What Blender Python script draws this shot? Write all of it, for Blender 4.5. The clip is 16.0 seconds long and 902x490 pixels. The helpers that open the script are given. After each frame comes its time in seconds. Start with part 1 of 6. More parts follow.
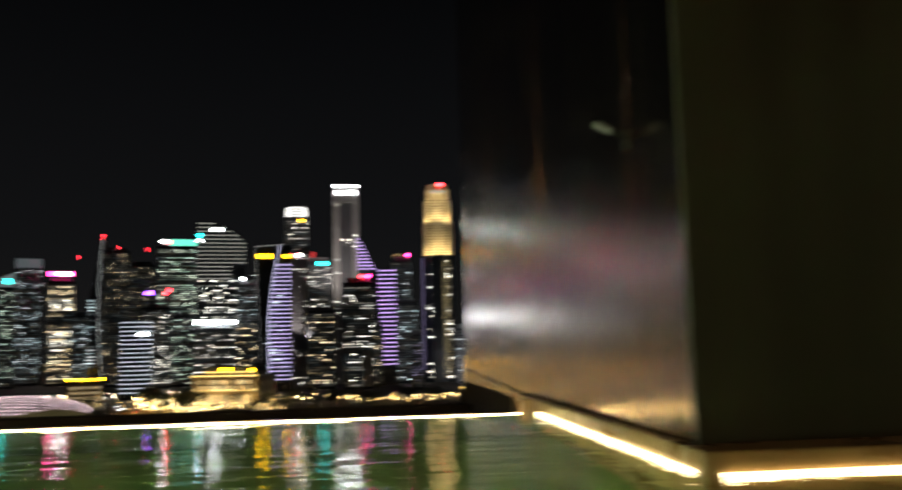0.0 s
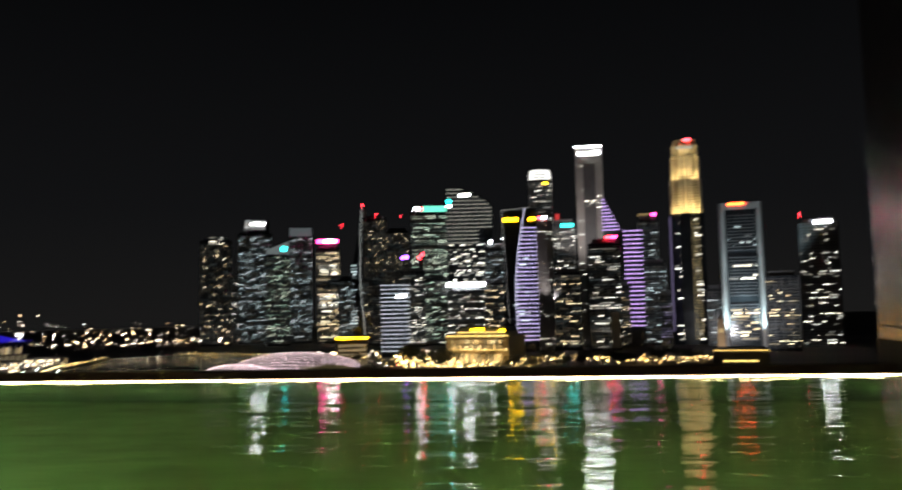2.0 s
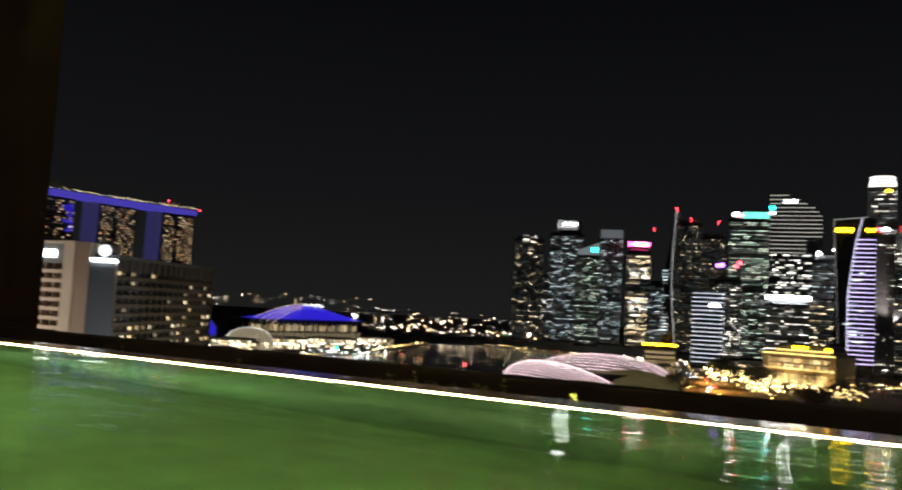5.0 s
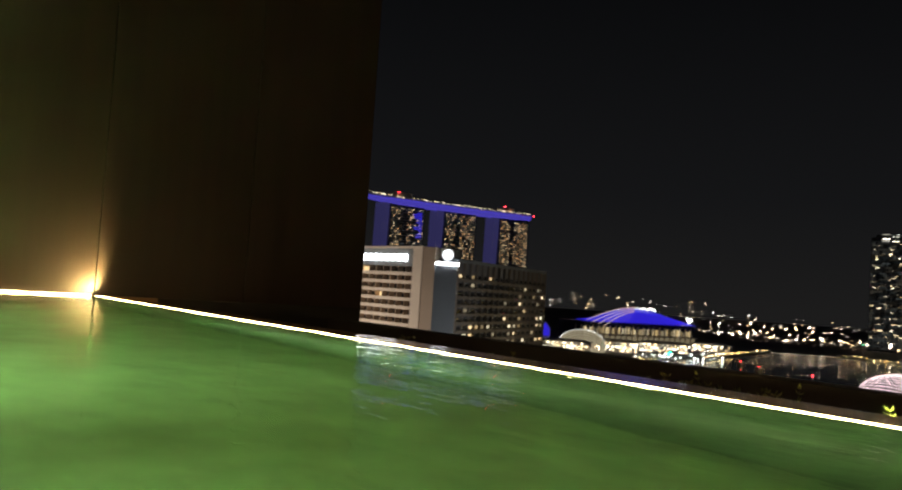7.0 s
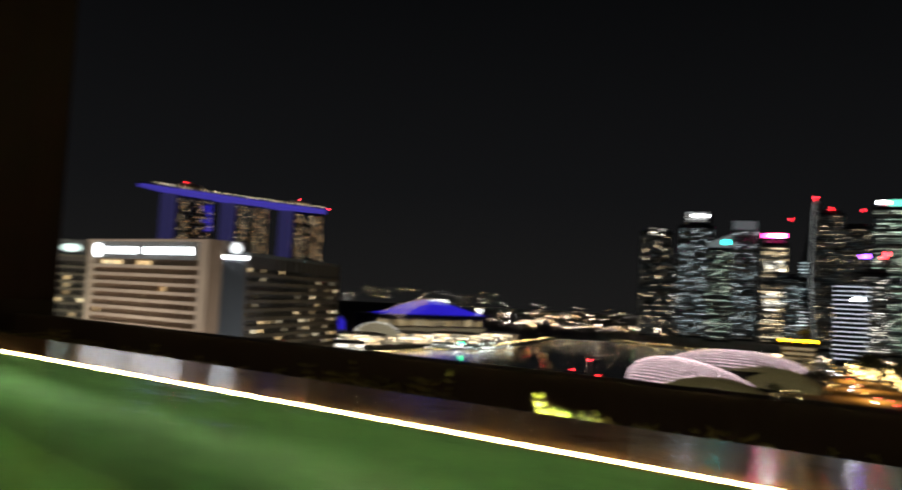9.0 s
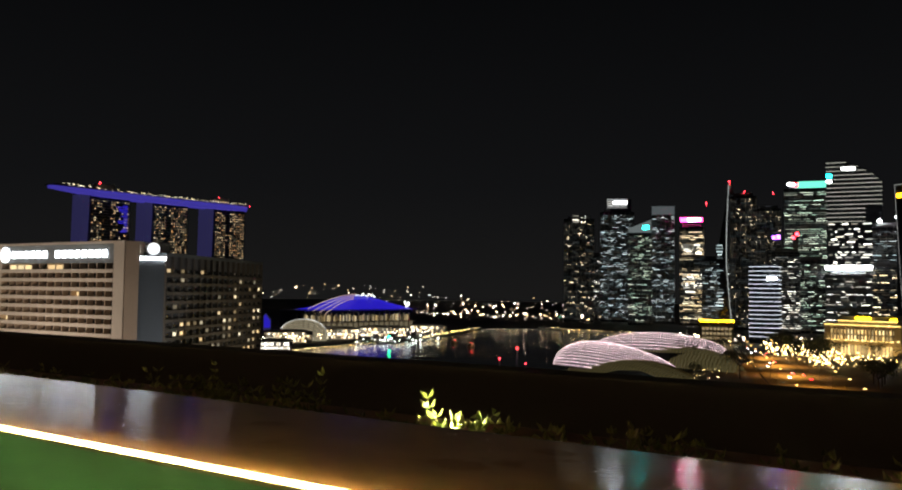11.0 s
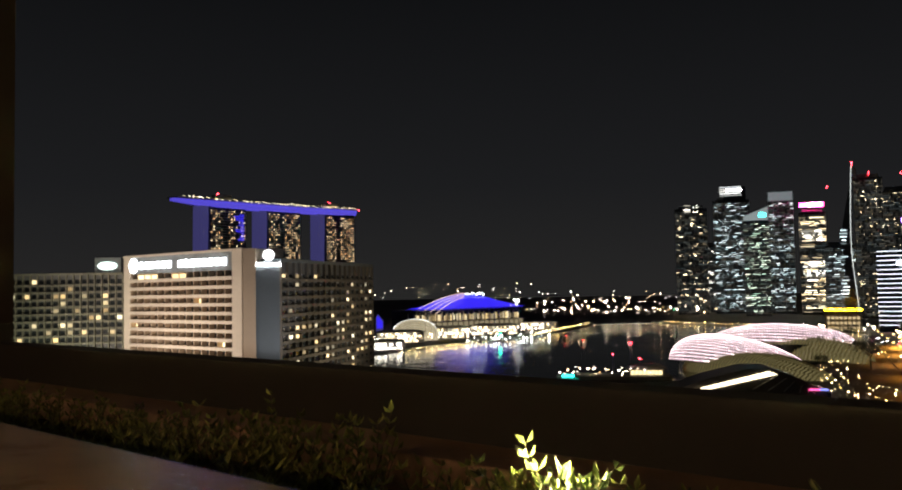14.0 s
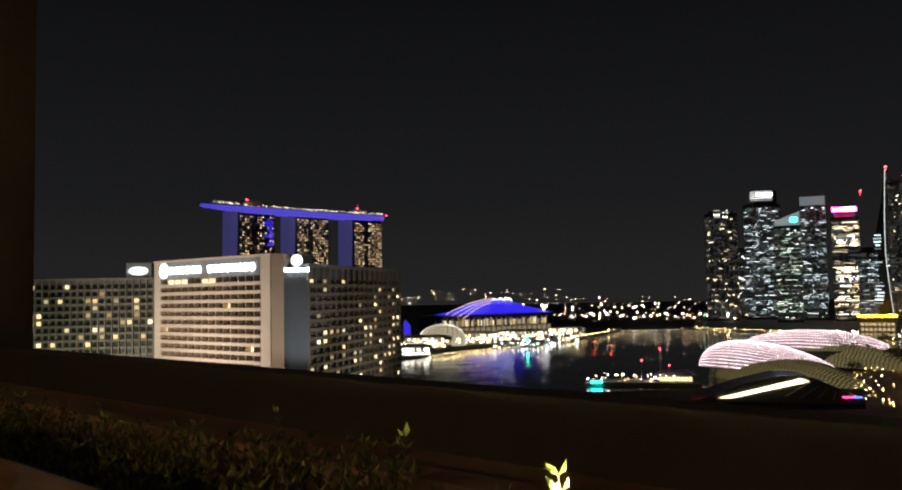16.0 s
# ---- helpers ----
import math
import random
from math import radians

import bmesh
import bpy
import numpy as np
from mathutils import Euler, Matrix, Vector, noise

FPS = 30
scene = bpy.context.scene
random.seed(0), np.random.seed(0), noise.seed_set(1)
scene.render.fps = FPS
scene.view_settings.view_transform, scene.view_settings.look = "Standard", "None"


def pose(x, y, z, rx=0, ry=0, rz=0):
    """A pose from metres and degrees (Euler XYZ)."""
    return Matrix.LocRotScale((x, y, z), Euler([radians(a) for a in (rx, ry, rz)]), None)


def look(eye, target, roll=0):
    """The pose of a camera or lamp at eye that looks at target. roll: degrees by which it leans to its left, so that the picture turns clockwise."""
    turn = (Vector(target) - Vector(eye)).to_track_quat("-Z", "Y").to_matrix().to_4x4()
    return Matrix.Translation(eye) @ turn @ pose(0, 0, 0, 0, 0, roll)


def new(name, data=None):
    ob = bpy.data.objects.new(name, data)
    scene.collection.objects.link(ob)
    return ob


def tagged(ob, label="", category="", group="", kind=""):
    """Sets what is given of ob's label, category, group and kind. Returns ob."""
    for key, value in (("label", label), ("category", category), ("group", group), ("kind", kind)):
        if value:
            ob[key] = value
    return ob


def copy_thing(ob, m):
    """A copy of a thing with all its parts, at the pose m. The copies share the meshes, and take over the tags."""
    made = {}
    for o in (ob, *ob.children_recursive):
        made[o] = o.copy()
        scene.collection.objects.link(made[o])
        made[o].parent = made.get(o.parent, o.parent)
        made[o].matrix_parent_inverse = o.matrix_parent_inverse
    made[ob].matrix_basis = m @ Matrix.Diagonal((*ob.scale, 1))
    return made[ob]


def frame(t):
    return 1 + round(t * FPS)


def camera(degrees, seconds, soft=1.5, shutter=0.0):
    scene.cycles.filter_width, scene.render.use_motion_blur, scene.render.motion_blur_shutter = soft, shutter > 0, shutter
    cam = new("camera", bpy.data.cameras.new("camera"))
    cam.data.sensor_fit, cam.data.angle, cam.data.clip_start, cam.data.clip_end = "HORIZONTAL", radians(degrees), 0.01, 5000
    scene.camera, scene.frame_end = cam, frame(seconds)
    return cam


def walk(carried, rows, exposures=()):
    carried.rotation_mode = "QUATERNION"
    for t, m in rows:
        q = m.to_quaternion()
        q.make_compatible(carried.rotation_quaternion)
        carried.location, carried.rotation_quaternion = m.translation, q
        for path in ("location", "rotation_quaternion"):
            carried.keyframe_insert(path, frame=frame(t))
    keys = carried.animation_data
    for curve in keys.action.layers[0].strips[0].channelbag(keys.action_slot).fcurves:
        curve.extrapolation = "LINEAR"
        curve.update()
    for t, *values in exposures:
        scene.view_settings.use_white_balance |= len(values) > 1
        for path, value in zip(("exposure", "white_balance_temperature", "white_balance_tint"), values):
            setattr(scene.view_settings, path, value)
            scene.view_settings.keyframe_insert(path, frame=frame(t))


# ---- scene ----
# Rooftop pool at night over a bay. z = 0 is the rim of the pool, y = 0 its outer edge, +y looks out over the bay.
cam = camera(55.99, 16.0, soft=2.0, shutter=0.8)
ROWS = [
    (0.0, pose(4.354, -8.764, 0.760, 96.50, 1.37, -6.35)),
    (0.5, pose(3.611, -8.600, 0.775, 96.38, 1.75, -0.81)),
    (1.0, pose(2.971, -8.420, 0.742, 96.39, 1.74, 0.49)),
    (1.5, pose(2.390, -8.323, 0.727, 96.48, 1.68, 6.22)),
    (2.0, pose(1.866, -8.300, 0.690, 94.31, 1.36, 10.01)),
    (2.5, pose(1.442, -8.150, 0.697, 93.78, 0.86, 13.95)),
    (3.0, pose(1.150, -7.860, 0.735, 94.09, 0.76, 17.45)),
    (3.2, pose(1.048, -7.673, 0.733, 94.11, 0.33, 18.55)),
    (5.3, pose(-0.018, -5.707, 0.717, 94.30, -2.00, 32.54)),
    (5.5, pose(-0.120, -5.520, 0.715, 94.44, -1.22, 34.18)),
    (6.0, pose(-0.060, -5.280, 0.655, 93.83, -3.28, 43.00)),
    (6.5, pose(0.080, -5.130, 0.605, 93.25, -3.95, 49.83)),
    (7.0, pose(0.290, -4.980, 0.620, 93.03, -3.72, 52.64)),
    (7.5, pose(0.470, -4.830, 0.641, 92.34, -3.06, 53.81)),
    (8.0, pose(0.520, -4.500, 0.655, 92.42, -3.32, 53.76)),
    (8.5, pose(0.450, -3.560, 0.654, 92.58, -3.39, 49.63)),
    (9.0, pose(0.214, -2.680, 0.552, 93.37, -2.81, 38.94)),
    (9.5, pose(0.127, -2.364, 0.510, 93.49, -2.37, 35.19)),
    (10.0, pose(0.039, -2.048, 0.467, 93.34, -1.80, 34.77)),
    (12.3, pose(-0.638, -0.885, 0.487, 92.59, 1.17, 34.50)),
    (12.5, pose(-0.697, -0.784, 0.489, 92.56, 1.29, 35.95)),
    (13.0, pose(-0.777, -0.630, 0.514, 92.74, 1.57, 39.27)),
    (13.5, pose(-0.857, -0.476, 0.539, 92.87, 1.40, 41.03)),
    (14.0, pose(-0.955, -0.334, 0.537, 92.89, 1.08, 41.37)),
    (14.5, pose(-1.053, -0.191, 0.535, 92.88, 0.86, 41.70)),
    (15.0, pose(-1.125, -0.107, 0.541, 92.83, 0.69, 42.46)),
    (15.5, pose(-1.198, -0.024, 0.547, 92.78, 0.79, 43.01)),
    (16.0, pose(-1.270, 0.060, 0.553, 93.28, 1.00, 43.22)),
]  # end of the walk
walk(cam, ROWS, exposures=[(0, 0.48), (3, 0.48), (5.3, 0.8), (7.5, 0.8), (8.5, 0.75), (9, 0.6), (9.6, 0.4), (10.2, 0.4), (12.3, 1.0), (13, 1.4), (14, 1.5), (15, 1.45), (16, 1.35)])

# ---------------------------------------------------------------- world and large lights
GROUND = -60.0
world = bpy.data.worlds.new("night_sky")
scene.world = world
world.use_nodes = True
wn, wl = world.node_tree.nodes, world.node_tree.links
geo = wn.new("ShaderNodeTexCoord")
sep = wn.new("ShaderNodeSeparateXYZ")
ramp = wn.new("ShaderNodeValToRGB")
wl.new(geo.outputs["Generated"], sep.inputs[0])
wl.new(sep.outputs["Z"], ramp.inputs[0])
ramp.color_ramp.elements[0].position, ramp.color_ramp.elements[0].color = 0.0, (0.0068, 0.0066, 0.0065, 1)
ramp.color_ramp.elements[1].position, ramp.color_ramp.elements[1].color = 0.42, (0.0010, 0.0011, 0.0013, 1)
e = ramp.color_ramp.elements.new(0.12)
e.color = (0.0041, 0.0042, 0.0046, 1)
wl.new(ramp.outputs[0], wn["Background"].inputs[0])
wn["Background"].inputs[1].default_value = 1.0


def lamp(name, kind, at, target, watts, colour, size=0.3, cone=60, label=""):
    data = bpy.data.lights.new(name, kind)
    data.energy, data.color = watts, colour
    if kind == "SPOT":
        data.spot_size, data.spot_blend, data.shadow_soft_size = radians(cone), 0.6, size
    elif kind == "AREA":
        data.shape, data.size, data.size_y = "RECTANGLE", size, size
    else:
        data.shadow_soft_size = size
    ob = new(name, data)
    ob.matrix_world = look(at, target)
    return ob


# ---------------------------------------------------------------- materials
def nodes_of(m):
    m.use_nodes = True
    t = m.node_tree
    return t.nodes, t.links, t.nodes["Principled BSDF"]


def surface(name, colour, rough=0.6, metal=0.0, scale=3.0, vary=0.3, fine=40.0, bump=0.15, stretch=(1, 1, 1), spec=0.5):
    """A worn surface: coarse stains and fine grain in colour, roughness and relief."""
    m = bpy.data.materials.new(name)
    n, l, p = nodes_of(m)
    co = n.new("ShaderNodeTexCoord")
    mp = n.new("ShaderNodeMapping")
    mp.inputs["Scale"].default_value = stretch
    l.new(co.outputs["Object"], mp.inputs[0])
    a, b = n.new("ShaderNodeTexNoise"), n.new("ShaderNodeTexNoise")
    a.inputs["Scale"].default_value, a.inputs["Detail"].default_value = scale, 6
    b.inputs["Scale"].default_value, b.inputs["Detail"].default_value = fine, 4
    for q in (a, b):
        l.new(mp.outputs[0], q.inputs["Vector"])
    add = n.new("ShaderNodeMath")
    add.operation = "MULTIPLY_ADD"
    add.inputs[1].default_value = 0.35
    l.new(b.outputs["Fac"], add.inputs[0])
    l.new(a.outputs["Fac"], add.inputs[2])
    rng = n.new("ShaderNodeMapRange")
    rng.inputs["From Min"].default_value, rng.inputs["From Max"].default_value = 0.35, 1.0
    rng.inputs["To Min"].default_value, rng.inputs["To Max"].default_value = 1 - vary, 1 + vary
    l.new(add.outputs[0], rng.inputs["Value"])
    mul = n.new("ShaderNodeVectorMath")
    mul.operation = "SCALE"
    mul.inputs[0].default_value = colour
    l.new(rng.outputs[0], mul.inputs["Scale"])
    l.new(mul.outputs[0], p.inputs["Base Color"])
    rr = n.new("ShaderNodeMapRange")
    rr.inputs["To Min"].default_value, rr.inputs["To Max"].default_value = max(0.02, rough - 0.12), min(1, rough + 0.12)
    l.new(a.outputs["Fac"], rr.inputs["Value"])
    l.new(rr.outputs[0], p.inputs["Roughness"])
    p.inputs["Metallic"].default_value = metal
    p.inputs["Specular IOR Level"].default_value = spec
    bp = n.new("ShaderNodeBump")
    bp.inputs["Strength"].default_value = bump
    bp.inputs["Distance"].default_value = 0.02
    l.new(b.outputs["Fac"], bp.inputs["Height"])
    l.new(bp.outputs[0], p.inputs["Normal"])
    return m


def glow(name, first, second, low, high, sample=False):
    """Something that gives off light: each loose piece takes its own colour and strength."""
    m = bpy.data.materials.new(name)
    n, l, p = nodes_of(m)
    g = n.new("ShaderNodeNewGeometry")
    mix = n.new("ShaderNodeMix")
    mix.data_type = "RGBA"
    mix.inputs["A"].default_value, mix.inputs["B"].default_value = (*first, 1), (*second, 1)
    l.new(g.outputs["Random Per Island"], mix.inputs["Factor"])
    mul = n.new("ShaderNodeMath")
    mul.operation = "MULTIPLY"
    mul.inputs[1].default_value = 7.31
    l.new(g.outputs["Random Per Island"], mul.inputs[0])
    fr = n.new("ShaderNodeMath")
    fr.operation = "FRACT"
    l.new(mul.outputs[0], fr.inputs[0])
    rg = n.new("ShaderNodeMapRange")
    rg.inputs["To Min"].default_value, rg.inputs["To Max"].default_value = low, high
    pw = n.new("ShaderNodeMath")
    pw.operation = "POWER"
    pw.inputs[1].default_value = 2.0
    l.new(fr.outputs[0], pw.inputs[0])
    l.new(pw.outputs[0], rg.inputs["Value"])
    l.new(mix.outputs["Result"], p.inputs["Emission Color"])
    l.new(rg.outputs[0], p.inputs["Emission Strength"])
    p.inputs["Base Color"].default_value = (0.05, 0.05, 0.05, 1)
    m.cycles.emission_sampling = "AUTO" if sample else "NONE"
    return m


def leaf_material(name, colour):
    m = surface(name, colour, 0.45, 0, 9, 0.4, 60, 0.2)
    n, l = m.node_tree.nodes, m.node_tree.links
    p = n["Principled BSDF"]
    g = n.new("ShaderNodeNewGeometry")
    hsv = n.new("ShaderNodeHueSaturation")
    old = p.inputs["Base Color"].links[0].from_socket
    rg = n.new("ShaderNodeMapRange")
    rg.inputs["To Min"].default_value, rg.inputs["To Max"].default_value = 0.55, 1.5
    l.new(g.outputs["Random Per Island"], rg.inputs["Value"])
    l.new(rg.outputs[0], hsv.inputs["Value"])
    l.new(old, hsv.inputs["Color"])
    l.new(hsv.outputs[0], p.inputs["Base Color"])
    return m


def water_material(name, colour, clear, waves, strength):
    m = bpy.data.materials.new(name)
    n, l, p = nodes_of(m)
    p.inputs["Base Color"].default_value = (*colour, 1)
    p.inputs["Roughness"].default_value = 0.02
    p.inputs["IOR"].default_value = 1.33
    p.inputs["Transmission Weight"].default_value = clear
    co = n.new("ShaderNodeTexCoord")
    height = None
    for s, d, stretch in waves:
        mp = n.new("ShaderNodeMapping")
        mp.inputs["Scale"].default_value = stretch
        q = n.new("ShaderNodeTexNoise")
        q.inputs["Scale"].default_value, q.inputs["Detail"].default_value = s, 3
        l.new(co.outputs["Object"], mp.inputs[0])
        l.new(mp.outputs[0], q.inputs["Vector"])
        k = n.new("ShaderNodeMath")
        k.operation = "MULTIPLY_ADD"
        k.inputs[1].default_value = d
        l.new(q.outputs["Fac"], k.inputs[0])
        if height:
            l.new(height, k.inputs[2])
        height = k.outputs[0]
    b = n.new("ShaderNodeBump")
    b.inputs["Strength"].default_value = strength
    b.inputs["Distance"].default_value = 1.0
    l.new(height, b.inputs["Height"])
    l.new(b.outputs[0], p.inputs["Normal"])
    return m


STONE = surface("wet_brown_stone", (0.30, 0.185, 0.08), 0.3, 0, 2.5, 0.35, 45, 0.12)
PARAPET = surface("dark_painted_render", (0.020, 0.017, 0.014), 0.8, 0, 1.5, 0.3, 60, 0.2)
TERRACE = surface("brown_terrace_screed", (0.24, 0.15, 0.09), 0.7, 0, 2, 0.3, 30, 0.3)
SOIL = surface("planter_soil", (0.05, 0.035, 0.02), 0.9, 0, 6, 0.4, 50, 0.6)
BRONZE = surface("brushed_bronze_cladding", (0.31, 0.245, 0.19), 0.20, 1.0, 0.8, 0.2, 30, 0.008, (6, 6, 0.06))
DARKPANEL = surface("dark_brown_cladding", (0.030, 0.017, 0.012), 0.5, 0.0, 0.7, 0.3, 25, 0.08, (5, 5, 0.2))
NOOKPANEL = surface("dark_olive_cladding", (0.030, 0.027, 0.017), 0.45, 0.0, 0.7, 0.3, 25, 0.08, (5, 5, 0.2))
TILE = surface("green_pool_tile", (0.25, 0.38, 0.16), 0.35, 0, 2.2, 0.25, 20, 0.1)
# darker copy of TILE: the dimness near the rim is put into colour
DIMTILE = surface("dimmed_pool_tile", (0.13, 0.215, 0.09), 0.4, 0, 2.2, 0.25, 20, 0.1)
DECK = surface("grey_deck_stone", (0.25, 0.23, 0.2), 0.6, 0, 2, 0.25, 30, 0.2)
PLASTER = surface("hotel_plaster", (0.35, 0.31, 0.26), 0.8, 0, 1.2, 0.2, 30, 0.2)
POOL = water_material("pool_water", (0.80, 1.0, 0.78), 1.0, [(1.0, 0.012, (0.8, 1.2, 1)), (2.7, 0.017, (0.42, 1.15, 1)), (7, 0.0036, (0.6, 1.3, 1)), (20, 0.0005, (0.7, 1.3, 1)), (0.4, 0.03, (1, 1, 1))], 0.68)
FILM = water_material("overflow_film", (0.97, 0.95, 0.9), 1.0, [(2.5, 0.008, (1, 1, 1)), (9.0, 0.006, (1, 1.5, 1)), (28, 0.0008, (1, 1.3, 1))], 0.32)
FILM.node_tree.nodes["Principled BSDF"].inputs["Roughness"].default_value = 0.14
BAY = water_material("bay_water", (0.03, 0.032, 0.034), 0.0, [(0.25, 0.25, (1, 1, 1)), (0.06, 0.5, (1, 1, 1))], 0.5)
LED = glow("warm_led", (1.0, 0.76, 0.33), (1.0, 0.74, 0.30), 24, 24, True)
LEDEND = glow("warm_led_far", (1.0, 0.74, 0.34), (1.0, 0.70, 0.28), 14, 14, True)
LEDSIDE = glow("warm_led_dimmer", (1.0, 0.80, 0.42), (1.0, 0.80, 0.42), 6.5, 6.5, True)
BULB = glow("white_uplight", (1.0, 0.93, 0.55), (1.0, 0.93, 0.55), 30, 30, False)
LEAF = leaf_material("shrub_leaf", (0.11, 0.14, 0.03))
HEDGE = leaf_material("hedge_leaf", (0.15, 0.165, 0.04))
TREELEAF = leaf_material("street_tree_leaf", (0.045, 0.06, 0.02))
BARK = surface("bark", (0.09, 0.065, 0.04), 0.9, 0, 8, 0.4, 60, 0.6)
STEEL = surface("dark_steel", (0.08, 0.08, 0.08), 0.4, 0.8, 3, 0.2, 60, 0.05)
EARTH = surface("city_ground", (0.14, 0.12, 0.10), 0.9, 0, 0.01, 0.4, 0.2, 0.2)
ASPHALT = surface("road_asphalt", (0.08, 0.07, 0.06), 0.8, 0, 0.05, 0.3, 2, 0.2)
QUAY = surface("quay_concrete", (0.3, 0.28, 0.24), 0.8, 0, 0.05, 0.3, 2, 0.2)
GLASSDARK = surface("dark_tower_glass", (0.035, 0.04, 0.045), 0.18, 0.0, 0.05, 0.4, 1.5, 0.02)
CONCRETE = surface("tower_concrete", (0.42, 0.40, 0.38), 0.8, 0, 0.03, 0.2, 1.5, 0.2)
FRAMEGREY = surface("tower_spandrel", (0.13, 0.13, 0.135), 0.6, 0, 0.05, 0.25, 1.0, 0.1)
GRANITE = surface("pale_granite", (0.50, 0.44, 0.33), 0.7, 0, 0.05, 0.2, 1.5, 0.2)
CREAM = surface("cream_render", (0.56, 0.50, 0.43), 0.8, 0, 0.06, 0.15, 1.0, 0.15)
TAN = surface("tan_render", (0.45, 0.35, 0.26), 0.8, 0, 0.06, 0.15, 1.0, 0.15)
SLATE = surface("slate_grey_render", (0.17, 0.19, 0.20), 0.8, 0, 0.06, 0.15, 1.0, 0.15)
RECESSDARK = surface("recess_shade", (0.12, 0.09, 0.065), 0.8, 0, 0.2, 0.4, 1.0, 0.1)
ALU = surface("aluminium_shade", (0.5, 0.46, 0.46), 0.45, 0.6, 0.2, 0.2, 3, 0.1)

W_WARM = glow("windows_warm", (1.0, 0.72, 0.36), (1.0, 0.9, 0.62), 0.169, 3.54)
W_WHITE = glow("windows_white", (0.9, 0.92, 0.85), (1.0, 0.93, 0.75), 0.169, 3.29)
W_COOL = glow("windows_cool", (0.55, 0.78, 0.82), (0.8, 0.9, 0.9), 0.0972, 1.71)
W_GREEN = glow("windows_green", (0.5, 0.8, 0.6), (0.85, 0.92, 0.72), 0.127, 2)
DIM = glow("body_lift_glow", (0.35, 0.5, 0.55), (0.6, 0.5, 0.35), 0.01, 0.078)
W_GOLD = glow("windows_gold", (1.0, 0.62, 0.2), (1.0, 0.82, 0.45), 0.26, 1.95)
S_WHITE = glow("sign_white", (0.92, 0.97, 1.0), (0.92, 0.97, 1.0), 21, 21)
GOLDLINE = glow("gold_light_line", (1.0, 0.62, 0.14), (1.0, 0.68, 0.2), 1.6, 2.0)
S_RED = glow("sign_red", (1.0, 0.02, 0.03), (1.0, 0.02, 0.03), 18, 18)
S_ORANGE = glow("sign_orange", (1.0, 0.06, 0.01), (1.0, 0.09, 0.015), 13.5, 13.5)
S_PINK = glow("sign_pink", (1.0, 0.03, 0.28), (1.0, 0.06, 0.28), 11, 11)
S_TEAL = glow("sign_teal", (0.01, 0.55, 0.5), (0.01, 0.55, 0.5), 10.5, 10.5)
S_YELLOW = glow("sign_yellow", (1.0, 0.50, 0.004), (1.0, 0.50, 0.008), 12, 12)
S_PURPLE = glow("sign_purple", (0.30, 0.08, 1.0), (0.30, 0.08, 1.0), 9, 9)
S_GREEN = glow("sign_green", (0.1, 0.55, 0.38), (0.1, 0.55, 0.38), 1.6, 1.6)
# glowing colours that stand in for blue floodlight on hulls, roofs and walls
BLUE = glow("blue_glow", (0.035, 0.02, 0.85), (0.04, 0.025, 0.9), 0.38, 0.45)
DECKBLUE = glow("deck_blue_glow", (0.10, 0.08, 0.75), (0.12, 0.09, 0.8), 0.28, 0.36)
DIMBLUE = glow("dim_blue_glow", (0.20, 0.19, 0.62), (0.18, 0.16, 0.6), 0.07, 0.10)
LILAC = glow("lilac_led_line", (0.62, 0.5, 1.0), (0.72, 0.62, 1.0), 1.17, 1.69)
VIOLET = glow("violet_led_line", (0.62, 0.35, 1.0), (0.72, 0.5, 1.0), 1.3, 1.95)
WHITELINE = glow("white_led_line", (0.8, 0.85, 0.9), (0.95, 0.93, 0.85), 0.168, 0.91)
PINKDOT = glow("pink_shade_glow", (1.0, 0.66, 0.72), (1.0, 0.80, 0.82), 1.5, 3.5)
CITYDOT = glow("city_lamp", (1.0, 0.62, 0.25), (1.0, 0.97, 0.9), 0.78, 14)
GOLDDOT = glow("gold_lamp", (1.0, 0.6, 0.14), (1.0, 0.8, 0.4), 2.1, 14.7)


